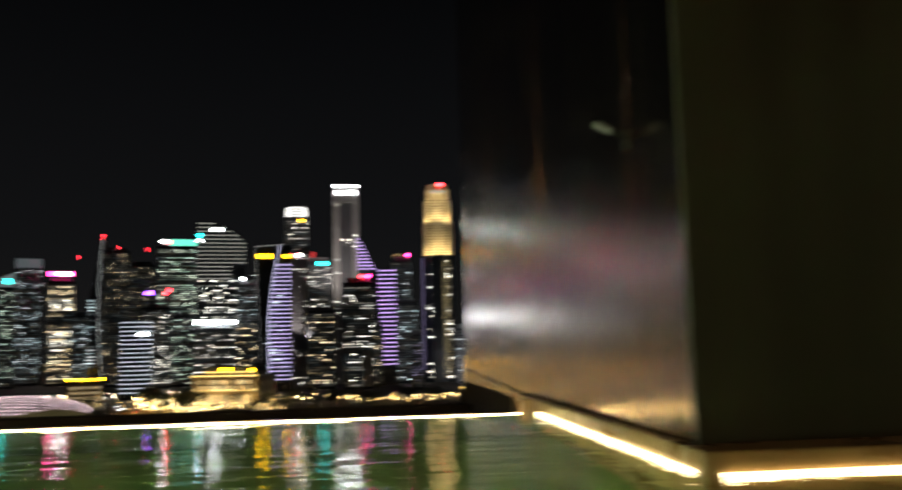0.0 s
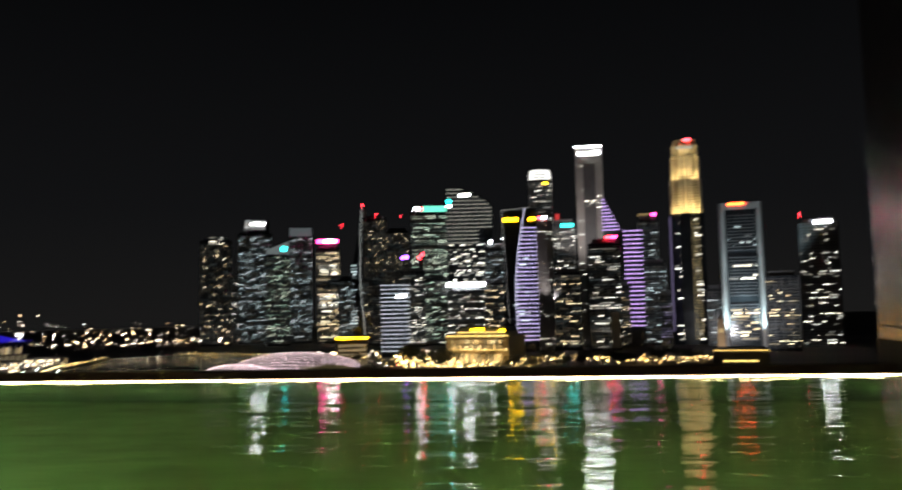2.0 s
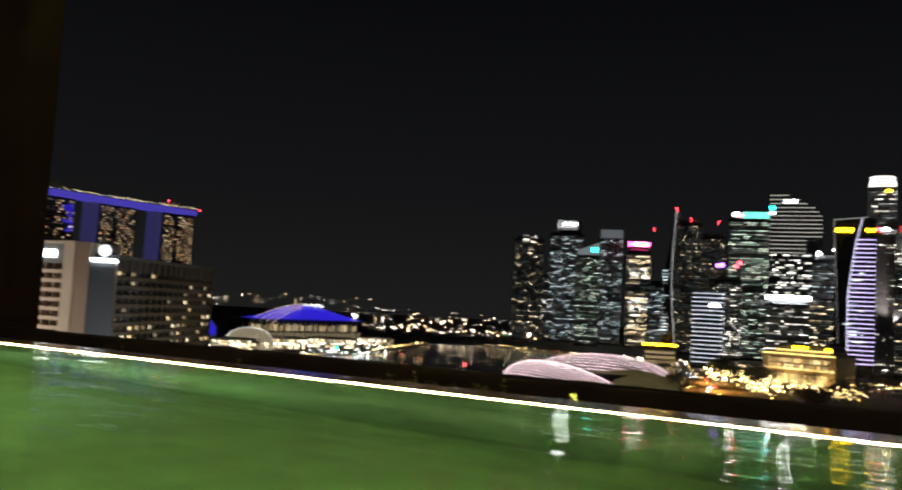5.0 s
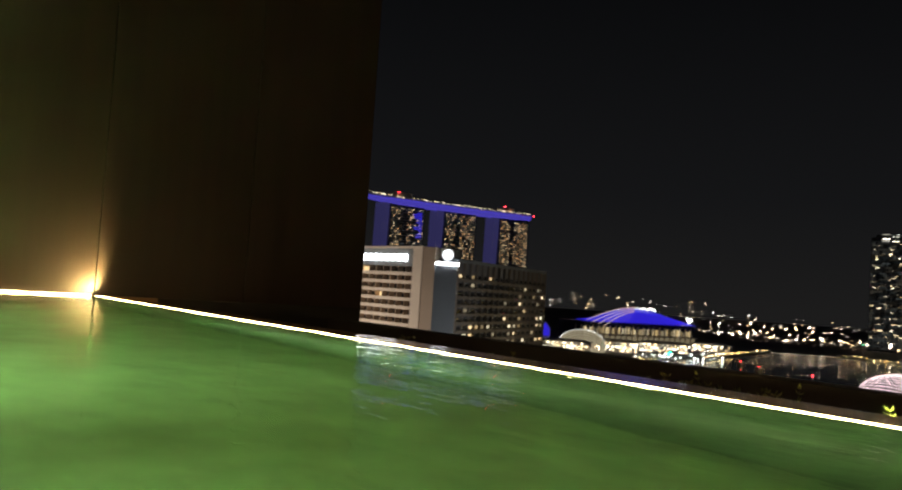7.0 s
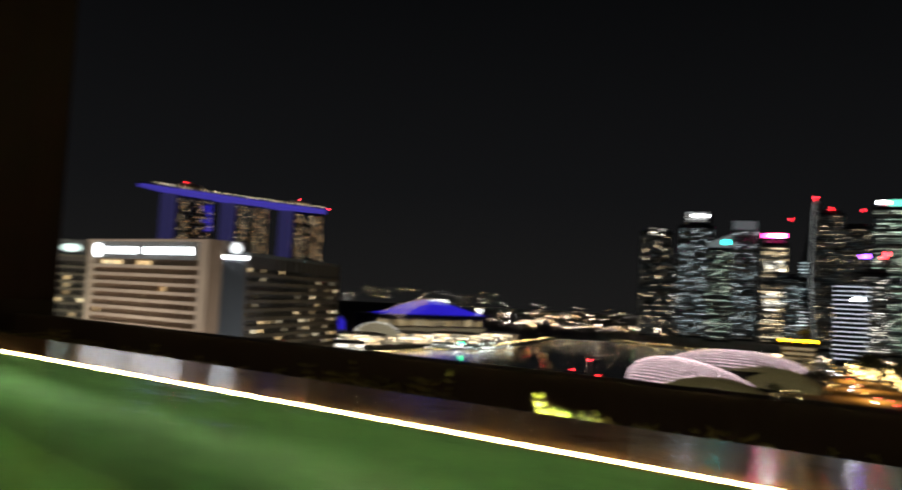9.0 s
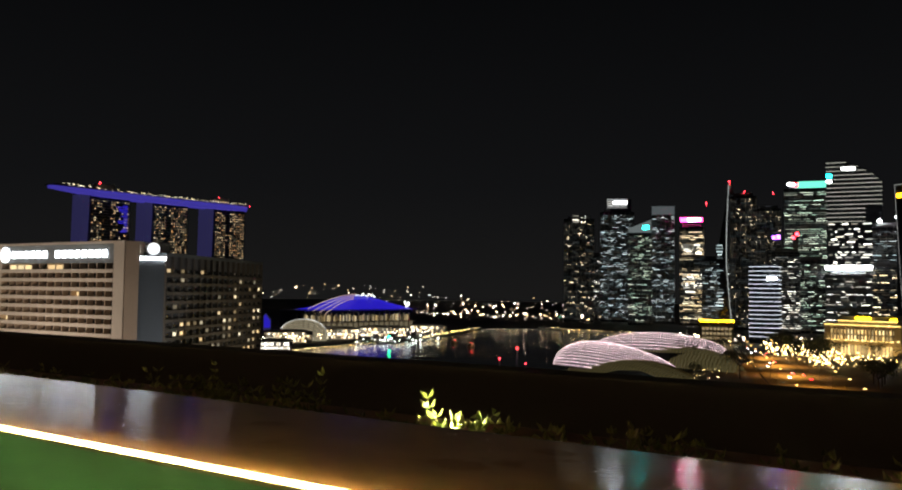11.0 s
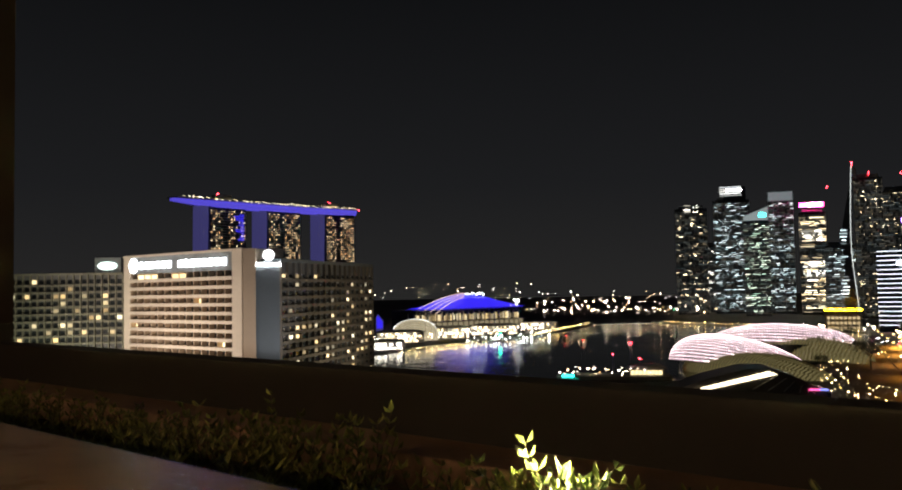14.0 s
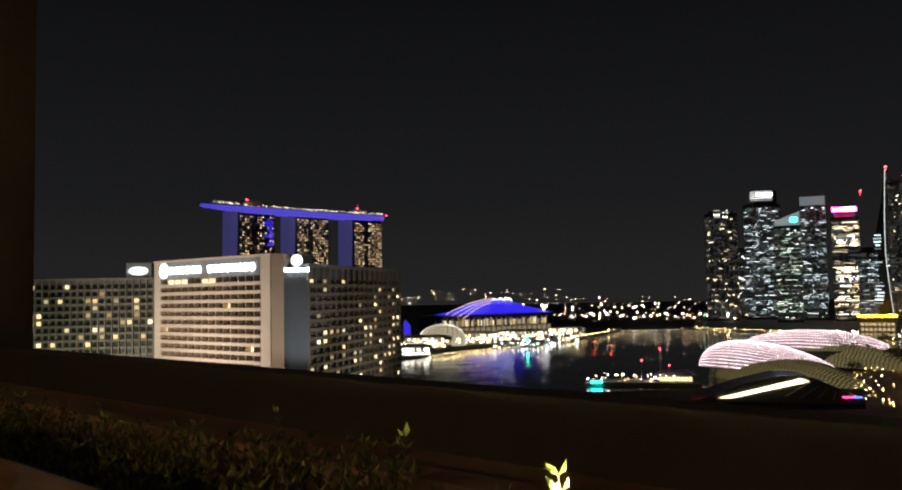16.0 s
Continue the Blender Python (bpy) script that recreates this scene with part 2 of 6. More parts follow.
# ---------------------------------------------------------------- mesh building
class Mesh:
    """Collects boxes and other solids into one mesh."""

    def __init__(self):
        self.v, self.f = [], []

    def box(self, x0, x1, y0, y1, z0, z1, m=None):
        k = len(self.v)
        pts = [Vector((x, y, z)) for z in (z0, z1) for y in (y0, y1) for x in (x0, x1)]
        self.v += [tuple(m @ p) if m else tuple(p) for p in pts]
        self.f += [tuple(k + i for i in q) for q in ((0, 2, 3, 1), (4, 5, 7, 6), (0, 1, 5, 4), (2, 6, 7, 3), (0, 4, 6, 2), (1, 3, 7, 5))]
        return self

    def prism(self, outline, z0, z1, top=1.0):
        """An upright solid on a plan outline (counter-clockwise), its top scaled about the centre."""
        k, c = len(self.v), len(outline)
        cx, cy = sum(p[0] for p in outline) / c, sum(p[1] for p in outline) / c
        self.v += [(x, y, z0) for x, y in outline]
        self.v += [(cx + (x - cx) * top, cy + (y - cy) * top, z1) for x, y in outline]
        self.f += [tuple(range(k + c - 1, k - 1, -1)), tuple(range(k + c, k + 2 * c))]
        self.f += [(k + i, k + (i + 1) % c, k + c + (i + 1) % c, k + c + i) for i in range(c)]
        return self

    def profile(self, outline, y0, y1):
        """A slab whose front outline (x, z) runs counter-clockwise as seen from -y."""
        k, c = len(self.v), len(outline)
        self.v += [(x, y0, z) for x, z in outline] + [(x, y1, z) for x, z in outline]
        self.f += [tuple(range(k, k + c)), tuple(range(k + 2 * c - 1, k + c - 1, -1))]
        self.f += [(k + (i + 1) % c, k + i, k + c + i, k + c + (i + 1) % c) for i in range(c)]
        return self

    def tube(self, a, b, r0, r1, sides=6):
        a, b = Vector(a), Vector(b)
        q = (b - a).to_track_quat("Z", "Y")
        k = len(self.v)
        for p, r in ((a, r0), (b, r1)):
            self.v += [tuple(p + q @ Vector((r * math.cos(i * math.tau / sides), r * math.sin(i * math.tau / sides), 0))) for i in range(sides)]
        self.f += [(k + i, k + (i + 1) % sides, k + sides + (i + 1) % sides, k + sides + i) for i in range(sides)]
        self.f += [tuple(range(k + sides - 1, k - 1, -1)), tuple(range(k + sides, k + 2 * sides))]
        return self

    def dot(self, p, r):
        """A small eight-sided solid, for lamps far off."""
        k = len(self.v)
        x, y, z = p
        self.v += [(x - r, y, z), (x, y - r, z), (x + r, y, z), (x, y + r, z), (x, y, z - r), (x, y, z + r)]
        self.f += [(k + i, k + (i + 1) % 4, k + 5) for i in range(4)] + [(k + (i + 1) % 4, k + i, k + 4) for i in range(4)]
        return self

    def leaf(self, p, way, side, length, width):
        """A folded pointed leaf."""
        k = len(self.v)
        p, way, side = Vector(p), Vector(way), Vector(side)
        up = way.cross(side) * width * 0.35
        self.v += [tuple(q) for q in (p, p + way * length * 0.45 + side * width / 2 + up, p + way * length, p + way * length * 0.45 - side * width / 2 + up, p + way * length * 0.5)]
        self.f += [(k, k + 4, k + 1), (k + 1, k + 4, k + 2), (k, k + 3, k + 4), (k + 3, k + 2, k + 4)]
        return self

    def data(self, name, material, smooth=False):
        me = bpy.data.meshes.new(name)
        me.from_pydata(self.v, [], self.f)
        me.materials.append(material)
        if smooth:
            me.polygons.foreach_set("use_smooth", [True] * len(me.polygons))
        me.update()
        return me


def part(name, mesh, material, parent, label="", kind="", smooth=False):
    ob = new(name, mesh.data(name, material, smooth) if isinstance(mesh, Mesh) else mesh)
    ob.parent = parent
    return tagged(ob, label, kind=kind)


def thing(name, m, label, category, group="", kind=""):
    ob = new(name)
    ob.matrix_world = m
    ob.empty_display_size = 0.1
    return tagged(ob, label, category, group, kind)


def solid(name, mesh, material, label, category, kind="", group="", m=None, smooth=False):
    ob = new(name, mesh.data(name, material, smooth))
    if m:
        ob.matrix_world = m
    return tagged(ob, label, category, group, kind)


def softened(ob, width, segments=2):
    """Worn, rounded edges."""
    b = ob.modifiers.new("worn_edges", "BEVEL")
    b.width, b.segments, b.limit_method = width, segments, "ANGLE"
    return ob


TURN = 16.0  # the pool's outward axis, in degrees east of the twisted needle tower


def bearing(az, d, z=0.0):
    """A place at a bearing (degrees, clockwise from the needle tower) and distance from the pool."""
    a = radians(az - TURN)
    return Vector((d * math.sin(a), d * math.cos(a), z))


def facing(az, d, turn=0.0, z=GROUND):
    """A frame on the ground there, its -y towards the pool."""
    p = bearing(az, d, z)
    return Matrix.Translation(p) @ pose(0, 0, 0, 0, 0, -(az - TURN) + turn)


# ---------------------------------------------------------------- the rooftop: pool, rim, walls
LEFT, RIGHT, FAR, NOOK, BACK = -18.72, 6.2, 6.66, -4.3, -9.8
STONE_EDGE = 1.35
WATER = 0.004


def rim():
    solid("floor", Mesh().box(LEFT - 0.3, 15.0, BACK - 0.3, 0.02, -1.6, -1.3), TILE, "green tiled pool floor under water", "pool floor", "structure")
    wall = Mesh()
    wall.v = [(x, y, z) for x in (LEFT, RIGHT) for y, z in ((0.0, -1.3), (STONE_EDGE, -1.3), (STONE_EDGE, -0.087), (0.0, -0.03))]
    wall.f = [(0, 3, 2, 1), (4, 5, 6, 7), (0, 1, 5, 4), (1, 2, 6, 5), (2, 3, 7, 6), (3, 0, 4, 7)]
    lining, steps = Mesh(), 12
    for x in (LEFT, RIGHT):
        lining.v += [(x, -0.018, -0.045)] + [(x, -0.72 + 0.70 * math.cos(a), -0.60 - 0.69 * math.sin(a)) for a in [radians(90 * i / steps) for i in range(steps + 1)]]
    k = len(lining.v) // 2
    lining.f = [(i, i + 1, k + i + 1, k + i) for i in range(k - 1)]
    solid("pool_lining", lining, DIMTILE, "coved green tiles inside the rim, dimmed through their colour", "tiles", "structure", smooth=True)
    # added lip that blocks the strip's light from the pool's inside
    softened(solid("light_lip", Mesh().box(LEFT, RIGHT, -0.016, -0.001, -0.06, -0.005), STONE, "slim stone lip added to keep strip light out of the pool", "pool rim", "structure"), 0.004)
    ob = solid("pool_rim", wall, STONE, "wet brown stone overflow rim of the pool", "pool rim", "structure")
    softened(ob, 0.012)
    side = Mesh().box(RIGHT, RIGHT + 0.098, NOOK, STONE_EDGE, -1.3, 0.14)
    softened(solid("pool_rim_side", side, STONE, "brown stone coping along the end of the pool", "pool rim", "structure"), 0.012)
    front = Mesh().box(RIGHT + 0.098, 15.0, NOOK, NOOK + 0.35, -1.3, 0.14)
    softened(solid("pool_rim_nook", front, STONE, "brown stone coping below the dark cladding", "pool rim", "structure"), 0.012)
    left = Mesh().box(LEFT - 0.058, LEFT, BACK, STONE_EDGE, -1.3, 0.010)
    softened(solid("pool_rim_end", left, STONE, "brown stone coping at the far end of the pool", "pool rim", "structure"), 0.012)
    back = Mesh().box(LEFT - 0.35, 15.0, BACK - 0.4, BACK, -1.3, 0.02)
    solid("pool_rim_deck", back, DECK, "grey stone edge of the pool deck", "pool rim", "structure")


rim()
softened(solid("rim_post", Mesh().box(RIGHT - 0.16, RIGHT - 0.06, -0.05, 0.06, -0.6, 0.15), STONE, "short stone post at the rim's corner", "post", "structure"), 0.01)

water = Mesh()
water.v = [(LEFT, BACK, WATER), (15.0, BACK, WATER), (15.0, NOOK, WATER), (RIGHT, NOOK, WATER), (RIGHT, 0.034, WATER), (LEFT, 0.034, WATER)]
water.f = [(0, 1, 2, 3, 4, 5)]
solid("water", water, POOL, "rippled green pool water flowing thinly over the rim", "water", "structure").visible_shadow = False


film_sheet = Mesh()
film_sheet.v = [(LEFT, 0.034, WATER - 0.001), (RIGHT, 0.034, WATER - 0.001), (RIGHT, STONE_EDGE + 0.001, -0.080), (LEFT, STONE_EDGE + 0.001, -0.080), (RIGHT, STONE_EDGE + 0.003, -0.4), (LEFT, STONE_EDGE + 0.003, -0.4)]
film_sheet.f = [(0, 1, 2, 3), (3, 2, 4, 5)]
solid("water_film", film_sheet, FILM, "thin film of water running over the stone rim", "water", "structure").visible_shadow = False


def led_strip(name, x0, x1, y0, y1, z, label, side=LEDSIDE):
    """A warm strip in its slim channel just under the rim."""
    t = thing(name, pose(0, 0, 0), label, "light strip", "strip lights round the pool")
    along_x = x1 - x0 > y1 - y0
    n = max(1, round(max(x1 - x0, y1 - y0) / 2.5))
    for i in range(n):
        a, b = i / n, (i + 1) / n
        if along_x:
            q = Mesh().box(x0 + (x1 - x0) * a, x0 + (x1 - x0) * b, y0, y1, z, z + (0.037 if z < 0 else 0.017))
        else:
            q = Mesh().box(x0, x1, y0 + (y1 - y0) * a, y0 + (y1 - y0) * b, z, z + (0.037 if z < 0 else 0.017))
        part("diffuser", q, LED if z < 0 else side, t, "glowing warm white diffuser")
    return t


led_strip("led_strip", LEFT + 0.05, RIGHT - 0.17, 0.000, 0.019, -0.0285, "warm white light strip along the pool's outer rim")
led_strip("led_strip", RIGHT - 0.022, RIGHT - 0.002, NOOK + 0.15, -0.12, 0.007, "warm white light strip on the pool's end coping")
led_strip("led_strip", RIGHT + 0.1, 14.5, NOOK - 0.022, NOOK - 0.002, 0.008, "warm white light strip below the dark wall")
led_strip("led_strip", LEFT + 0.002, LEFT + 0.022, BACK, -0.08, 0.012, "warm white light strip on the far coping", LEDEND)


def clad_wall(name, x0, x1, y0, y1, z0, z1, material, label, joints, face):
    """A thick wall clad in tall panels with open joints, on a recessed core."""
    w = thing(name, pose(0, 0, 0), label, "wall", kind="structure")
    part("core", Mesh().box(x0 + 0.06, x1 - 0.06, y0 + 0.06, y1 - 0.06, z0, z1 - 0.02), PARAPET, w)
    for a, b in zip(joints, joints[1:]):
        g = 0.011
        if face == "x0":
            q = Mesh().box(x0, x0 + 0.05, a + g, b - g, z0, z1)
        elif face == "x1":
            q = Mesh().box(x1 - 0.05, x1, a + g, b - g, z0, z1)
        else:
            q = Mesh().box(a + g, b - g, y0, y0 + 0.05, z0, z1)
        softened(part("panel", q, material, w), 0.004)
    return w


TOP = 9.0
# the block beside the pool: bronze on the pool side, dark cladding on the face towards the deck
clad_wall("wall_right", RIGHT + 0.12, RIGHT + 1.2, NOOK + 0.40, FAR, 0.05, TOP, BRONZE, "tall glossy brushed bronze wall that mirrors the skyline", [NOOK + 0.40, -2.97, 0.0, 3.4, FAR], "x0")
solid("wall_right_plinth", Mesh().box(RIGHT + 0.10, RIGHT + 1.2, NOOK + 0.38, FAR, -1.2, 0.045), PARAPET, "dark plinth under the bronze wall", "wall", "structure")
clad_wall("wall_nook", RIGHT + 0.10, 15.0, NOOK + 0.36, NOOK + 0.9, 0.0, TOP, NOOKPANEL, "dark olive-brown cladding wall by the pool", [RIGHT + 0.10, RIGHT + 2.9, RIGHT + 5.4, 15.0], "y0")
clad_wall("wall_left", LEFT - 1.5, LEFT - 0.06, BACK, FAR, 0.0, TOP, DARKPANEL, "tall dark brown wall at the far end of the pool", [BACK, -6.0, -3.0, 0.0, 3.4, FAR], "x1")
solid("wall_left_plinth", Mesh().box(LEFT - 1.5, LEFT - 0.08, 0.0, FAR, -1.2, -0.003), PARAPET, "dark plinth under the end wall", "wall", "structure")
fix = thing("wall_bracket", pose(RIGHT + 0.12, -2.93, 2.19), "small dark unlit bracket lamp on the bronze wall", "bracket lamp")
part("wall_plate", Mesh().box(-0.015, 0.0, -0.05, 0.05, -0.08, 0.06), STEEL, fix)
part("arm", Mesh().tube((-0.01, 0, 0), (-0.16, -0.03, 0.06), 0.012, 0.010, 8), STEEL, fix)
part("head", Mesh().tube((-0.13, -0.06, 0.03), (-0.22, 0.02, 0.11), 0.03, 0.035, 10), FRAMEGREY, fix)
rail = thing("wall_rail", pose(RIGHT + 0.09, 0.5, 0.10), "thin dark rail along the bronze wall past the rim", "rail")
part("bar", Mesh().tube((0, 0, 0), (0, 5.9, 0.17), 0.009, 0.009, 8), STEEL, rail)
part("end_box", Mesh().box(-0.02, 0.02, -0.05, 0.6, -0.07, -0.005), STEEL, rail, "dark box at the rail's end")
# planter, terrace and parapet beyond the rim
softened(solid("parapet", Mesh().box(LEFT - 0.055, RIGHT + 0.08, 5.72, 6.14, -1.2, -0.306), PARAPET, "low dark rendered parapet on the roof's edge", "parapet", "structure"), 0.02)
solid("terrace", Mesh().box(LEFT - 0.055, RIGHT + 0.08, 3.75, 5.72, -1.2, -0.9), TERRACE, "brown screed strip behind the hedge", "terrace", "structure")
softened(solid("planter_wall", Mesh().box(LEFT - 0.055, RIGHT + 0.08, 3.45, 3.75, -1.2, -0.48), TERRACE, "low brown rear wall of the planter", "planter wall", "structure"), 0.015)
solid("planter_bed", Mesh().box(LEFT - 0.055, RIGHT + 0.08, STONE_EDGE + 0.005, 3.45, -1.2, -0.72), SOIL, "soil of the planter below the rim", "soil", "structure")
solid("roof_edge", Mesh().box(LEFT - 1.5, RIGHT + 1.2, 6.14, FAR, -1.6, -1.2), PARAPET, "dark outer roof edge of the hotel", "roof", "structure")
# the hotel behind the camera
solid("deck", Mesh().box(LEFT - 1.5, 15.0, BACK - 6, BACK - 0.4, -1.6, 0.0), DECK, "grey stone pool deck", "floor", "structure")
solid("wall_back", Mesh().box(LEFT - 1.5, 15.0, BACK - 6.4, BACK - 6, 0.0, TOP), PLASTER, "plastered hotel wall behind the deck", "wall", "structure")
solid("wall_back_side", Mesh().box(15.0, 15.4, BACK - 6, NOOK + 0.9, -1.6, TOP), PLASTER, "plastered hotel wall beside the pool", "wall", "structure")
solid("hotel_block", Mesh().box(LEFT - 1.4, 15.3, BACK - 6.3, 6.1, GROUND, -1.7), PARAPET, "storeys of the hotel below the pool", "building", "structure")


def pool_light(x, y, aim, watts):
    """A round niche light under water, with its lamp."""
    t = thing("pool_light", look((x, y, -0.42), aim), "round underwater light in the pool wall", "pool light", "underwater lights")
    q = Mesh()
    q.tube((0, 0, -0.01), (0, 0, 0.03), 0.13, 0.13, 16)
    part("bezel", q, STEEL, t)
    l = lamp("underwater_lamp", "SPOT", (0, 0, 0), (0, 0, -1), watts, (0.74, 1.0, 0.60), 0.12, 84)
    l.data.spot_blend = 0.35
    l.matrix_world = look(Vector((x, y, -0.42)) + (Vector(aim) - Vector((x, y, -0.42))).normalized() * 0.06, aim)


for px, watts in ((-16.0, 5500), (-11.5, 8600), (-7.0, 8600), (-2.5, 4600), (2.0, 1500)):
    pool_light(px, BACK + 0.05, (px, BACK + (1.36 if px < -5 else 1.2), -1.6), watts)
for py in (-5.2, -8.2):
    pool_light(LEFT + 0.05, py, (LEFT + 2.2, py, -1.6), 4500)



def corner_uplight(x, y, aim, watts):
    """A small lamp at the foot of a wall, washing it upwards."""
    t = thing("wall_uplight", pose(x, y, -0.034), "small warm uplight at the foot of the end wall", "uplight")
    part("housing", Mesh().tube((0, 0, 0), (0, 0, 0.05), 0.045, 0.05, 14), STEEL, t)
    part("lens", Mesh().tube((0, 0, 0.051), (0, 0, 0.054), 0.04, 0.04, 14), LEDEND, t, "glowing warm lens")
    lamp("wall_lamp", "SPOT", (x, y, 0.08), aim, watts, (1.0, 0.78, 0.28), 0.04, 120)


corner_uplight(LEFT + 0.30, 0.14, (LEFT - 0.06, -0.75, 0.9), 330)


def fill_lantern(x):
    """An unseen box lantern added on the wall behind the deck, as warm fill."""
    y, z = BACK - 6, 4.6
    t = thing("fill_lantern", pose(x, y, z), "unseen box lantern added behind the deck as warm fill", "wall lamp", "wall lanterns of the deck")
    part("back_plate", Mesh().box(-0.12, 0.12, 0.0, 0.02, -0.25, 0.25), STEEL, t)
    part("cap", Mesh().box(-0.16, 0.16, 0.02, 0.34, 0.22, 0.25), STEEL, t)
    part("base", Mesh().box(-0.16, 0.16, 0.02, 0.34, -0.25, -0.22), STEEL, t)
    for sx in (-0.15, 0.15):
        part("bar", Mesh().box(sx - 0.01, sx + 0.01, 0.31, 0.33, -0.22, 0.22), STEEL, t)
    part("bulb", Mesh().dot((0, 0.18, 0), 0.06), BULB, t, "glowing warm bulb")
    lamp("fill_lamp", "POINT", (x, y + 0.5, z), (x, y + 2, z), 400, (1.0, 0.60, 0.32), 0.15)


# both stand out of view, added as warm fill for rim and terrace
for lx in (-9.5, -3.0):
    fill_lantern(lx)

# ---------------------------------------------------------------- planting beyond the rim
rnd = random.Random(7)


def sprig(leaves, wood, base, way, length, leaf, gap):
    """One stem with pairs of leaves along it."""
    way = Vector(way).normalized()
    p = Vector(base)
    n = max(3, int(length / gap))
    for i in range(n):
        q = p + (way + Vector((rnd.uniform(-.15, .15), rnd.uniform(-.15, .15), rnd.uniform(-.05, .12)))) * (length / n)
        wood.tube(p, q, 0.006 * (1 - i / n) + 0.0015, 0.006 * (1 - (i + 1) / n) + 0.0015, 5)
        if i > 0:
            for s in (1, -1, 0):
                a = rnd.uniform(0, math.tau)
                out = (Vector((math.cos(a), math.sin(a), rnd.uniform(0.1, 0.9))) + way * 0.5).normalized()
                side = out.cross(Vector((rnd.uniform(-.4, .4), rnd.uniform(-.4, .4), 1))).normalized()
                leaves.leaf(q, out, side, leaf * rnd.uniform(0.6, 1.15), leaf * rnd.uniform(0.32, 0.46))
        p = q


SHRUB = (-3.30, 3.08)


def leafy_shrub(x, y, z):
    """Open shrub of few arching stems with pairs of large leaves, thick at the foot."""
    t = thing("shrub", pose(x, y, z), "leafy shrub lit from below by a garden uplight", "shrub")
    leaves, wood = Mesh(), Mesh()
    ends = [(-0.19, -0.02, 0.56), (-0.52, -0.06, 0.40), (-0.38, 0.05, 0.31), (0.29, 0.02, 0.48), (0.09, -0.04, 0.40), (0.18, 0.06, 0.40), (0.36, -0.02, 0.35), (0.38, 0.08, 0.25), (-0.08, 0.10, 0.37), (-0.18, -0.12, 0.30), (0.07, -0.14, 0.30), (0.25, -0.12, 0.28), (-0.04, 0.10, 0.40), (-0.40, -0.10, 0.22), (0.02, -0.06, 0.24), (0.12, 0.02, 0.22), (-0.08, 0.02, 0.26), (0.22, -0.05, 0.21), (-0.28, -0.03, 0.26), (0.30, -0.10, 0.20)]
    for ex, ey, ez in ends:
        p, n = Vector((ex * 0.12, ey * 0.12, 0)), 7
        for i in range(n):
            u = (i + 1) / n
            q = Vector((ex * u ** 1.25, ey * u ** 1.25, 0.86 * ez * u ** 0.9)) + Vector((rnd.uniform(-.012, .012), rnd.uniform(-.012, .012), 0))
            wood.tube(p, q, 0.007 * (1 - 0.8 * i / n), 0.007 * (1 - 0.8 * (i + 1) / n), 6)
            way = (q - p).normalized()
            if u > 0.25:
                a = rnd.uniform(0, math.tau)
                for k in range(4 if u < 1 else 2):
                    a += math.tau / 2.6
                    out = (Vector((math.cos(a), math.sin(a), 0.35)) * 0.8 + way * rnd.uniform(0.5, 1.1)).normalized()
                    side = out.cross(Vector((rnd.uniform(-.5, .5), rnd.uniform(-.9, .1), 0.6))).normalized()
                    leaves.leaf(q, out, side, rnd.uniform(0.06, 0.10), rnd.uniform(0.034, 0.052))
            p = q
    part("stems", wood, BARK, t)
    part("foliage", leaves, LEAF, t, kind="stuff")


leafy_shrub(SHRUB[0], SHRUB[1], -0.72)


def uplight(x, y, z):
    t = thing("garden_uplight", pose(x, y, z), "small garden spotlight aimed up into the shrub", "garden light")
    q = Mesh()
    q.tube((0, 0, 0), (0, 0, 0.30), 0.012, 0.012, 8)
    part("stake", q, STEEL, t)
    q = Mesh()
    q.tube((0, 0, 0.28), (0.0, 0.03, 0.40), 0.035, 0.055, 14)
    part("housing", q, STEEL, t)
    q = Mesh()
    q.tube((0, 0.0305, 0.402), (0, 0.031, 0.405), 0.046, 0.046, 14)
    part("lens", q, BULB, t, "bright warm white lens")
    lamp("garden_lamp", "SPOT", (x, y + 0.035, z + 0.43), (x + 0.05, y + 0.15, z + 1.2), 190, (1.0, 0.92, 0.45), 0.04, 165)


uplight(SHRUB[0] + 0.04, SHRUB[1] - 0.16, -0.84)


def hedge(x0, x1):
    """A long uneven row of low shrubs, too many leaves to count."""
    leaves, wood = Mesh(), Mesh()
    x = x0
    while x < x1:
        for _ in range(2):
            bx, by = x + rnd.uniform(-.1, .1), rnd.uniform(1.75, 3.3)
            h = rnd.uniform(0.26, 0.44) + 0.12 * math.exp(-((x + 4.5) / 1.1) ** 2) + 0.06 * math.sin(x * 2.1) + 0.06 * math.sin(x * 5.3)
            a = rnd.uniform(0, math.tau)
            for k in range(3):
                a += 2.1
                sprig(leaves, wood, (bx, by, -0.72), (math.cos(a) * 0.35, math.sin(a) * 0.35, 1), max(0.15, h * rnd.uniform(0.7, 1.05)), 0.075, 0.055)
        x += 0.085
    t = thing("hedge", pose(0, 0, 0), "low dark green hedge in the roof planter", "hedge", kind="stuff")
    part("stems", wood, BARK, t, kind="stuff")
    part("foliage", leaves, HEDGE, t, kind="stuff")


hedge(-13.0, 3.2)

# ---------------------------------------------------------------- the ground of the city, bay, road
ground = Mesh()
ring = [(4700 * math.cos(i * math.tau / 48), 4700 * math.sin(i * math.tau / 48)) for i in range(48)]
ground.prism(ring, GROUND - 2, GROUND)
solid("ground", ground, EARTH, "dark city ground reaching the horizon", "ground", "structure")


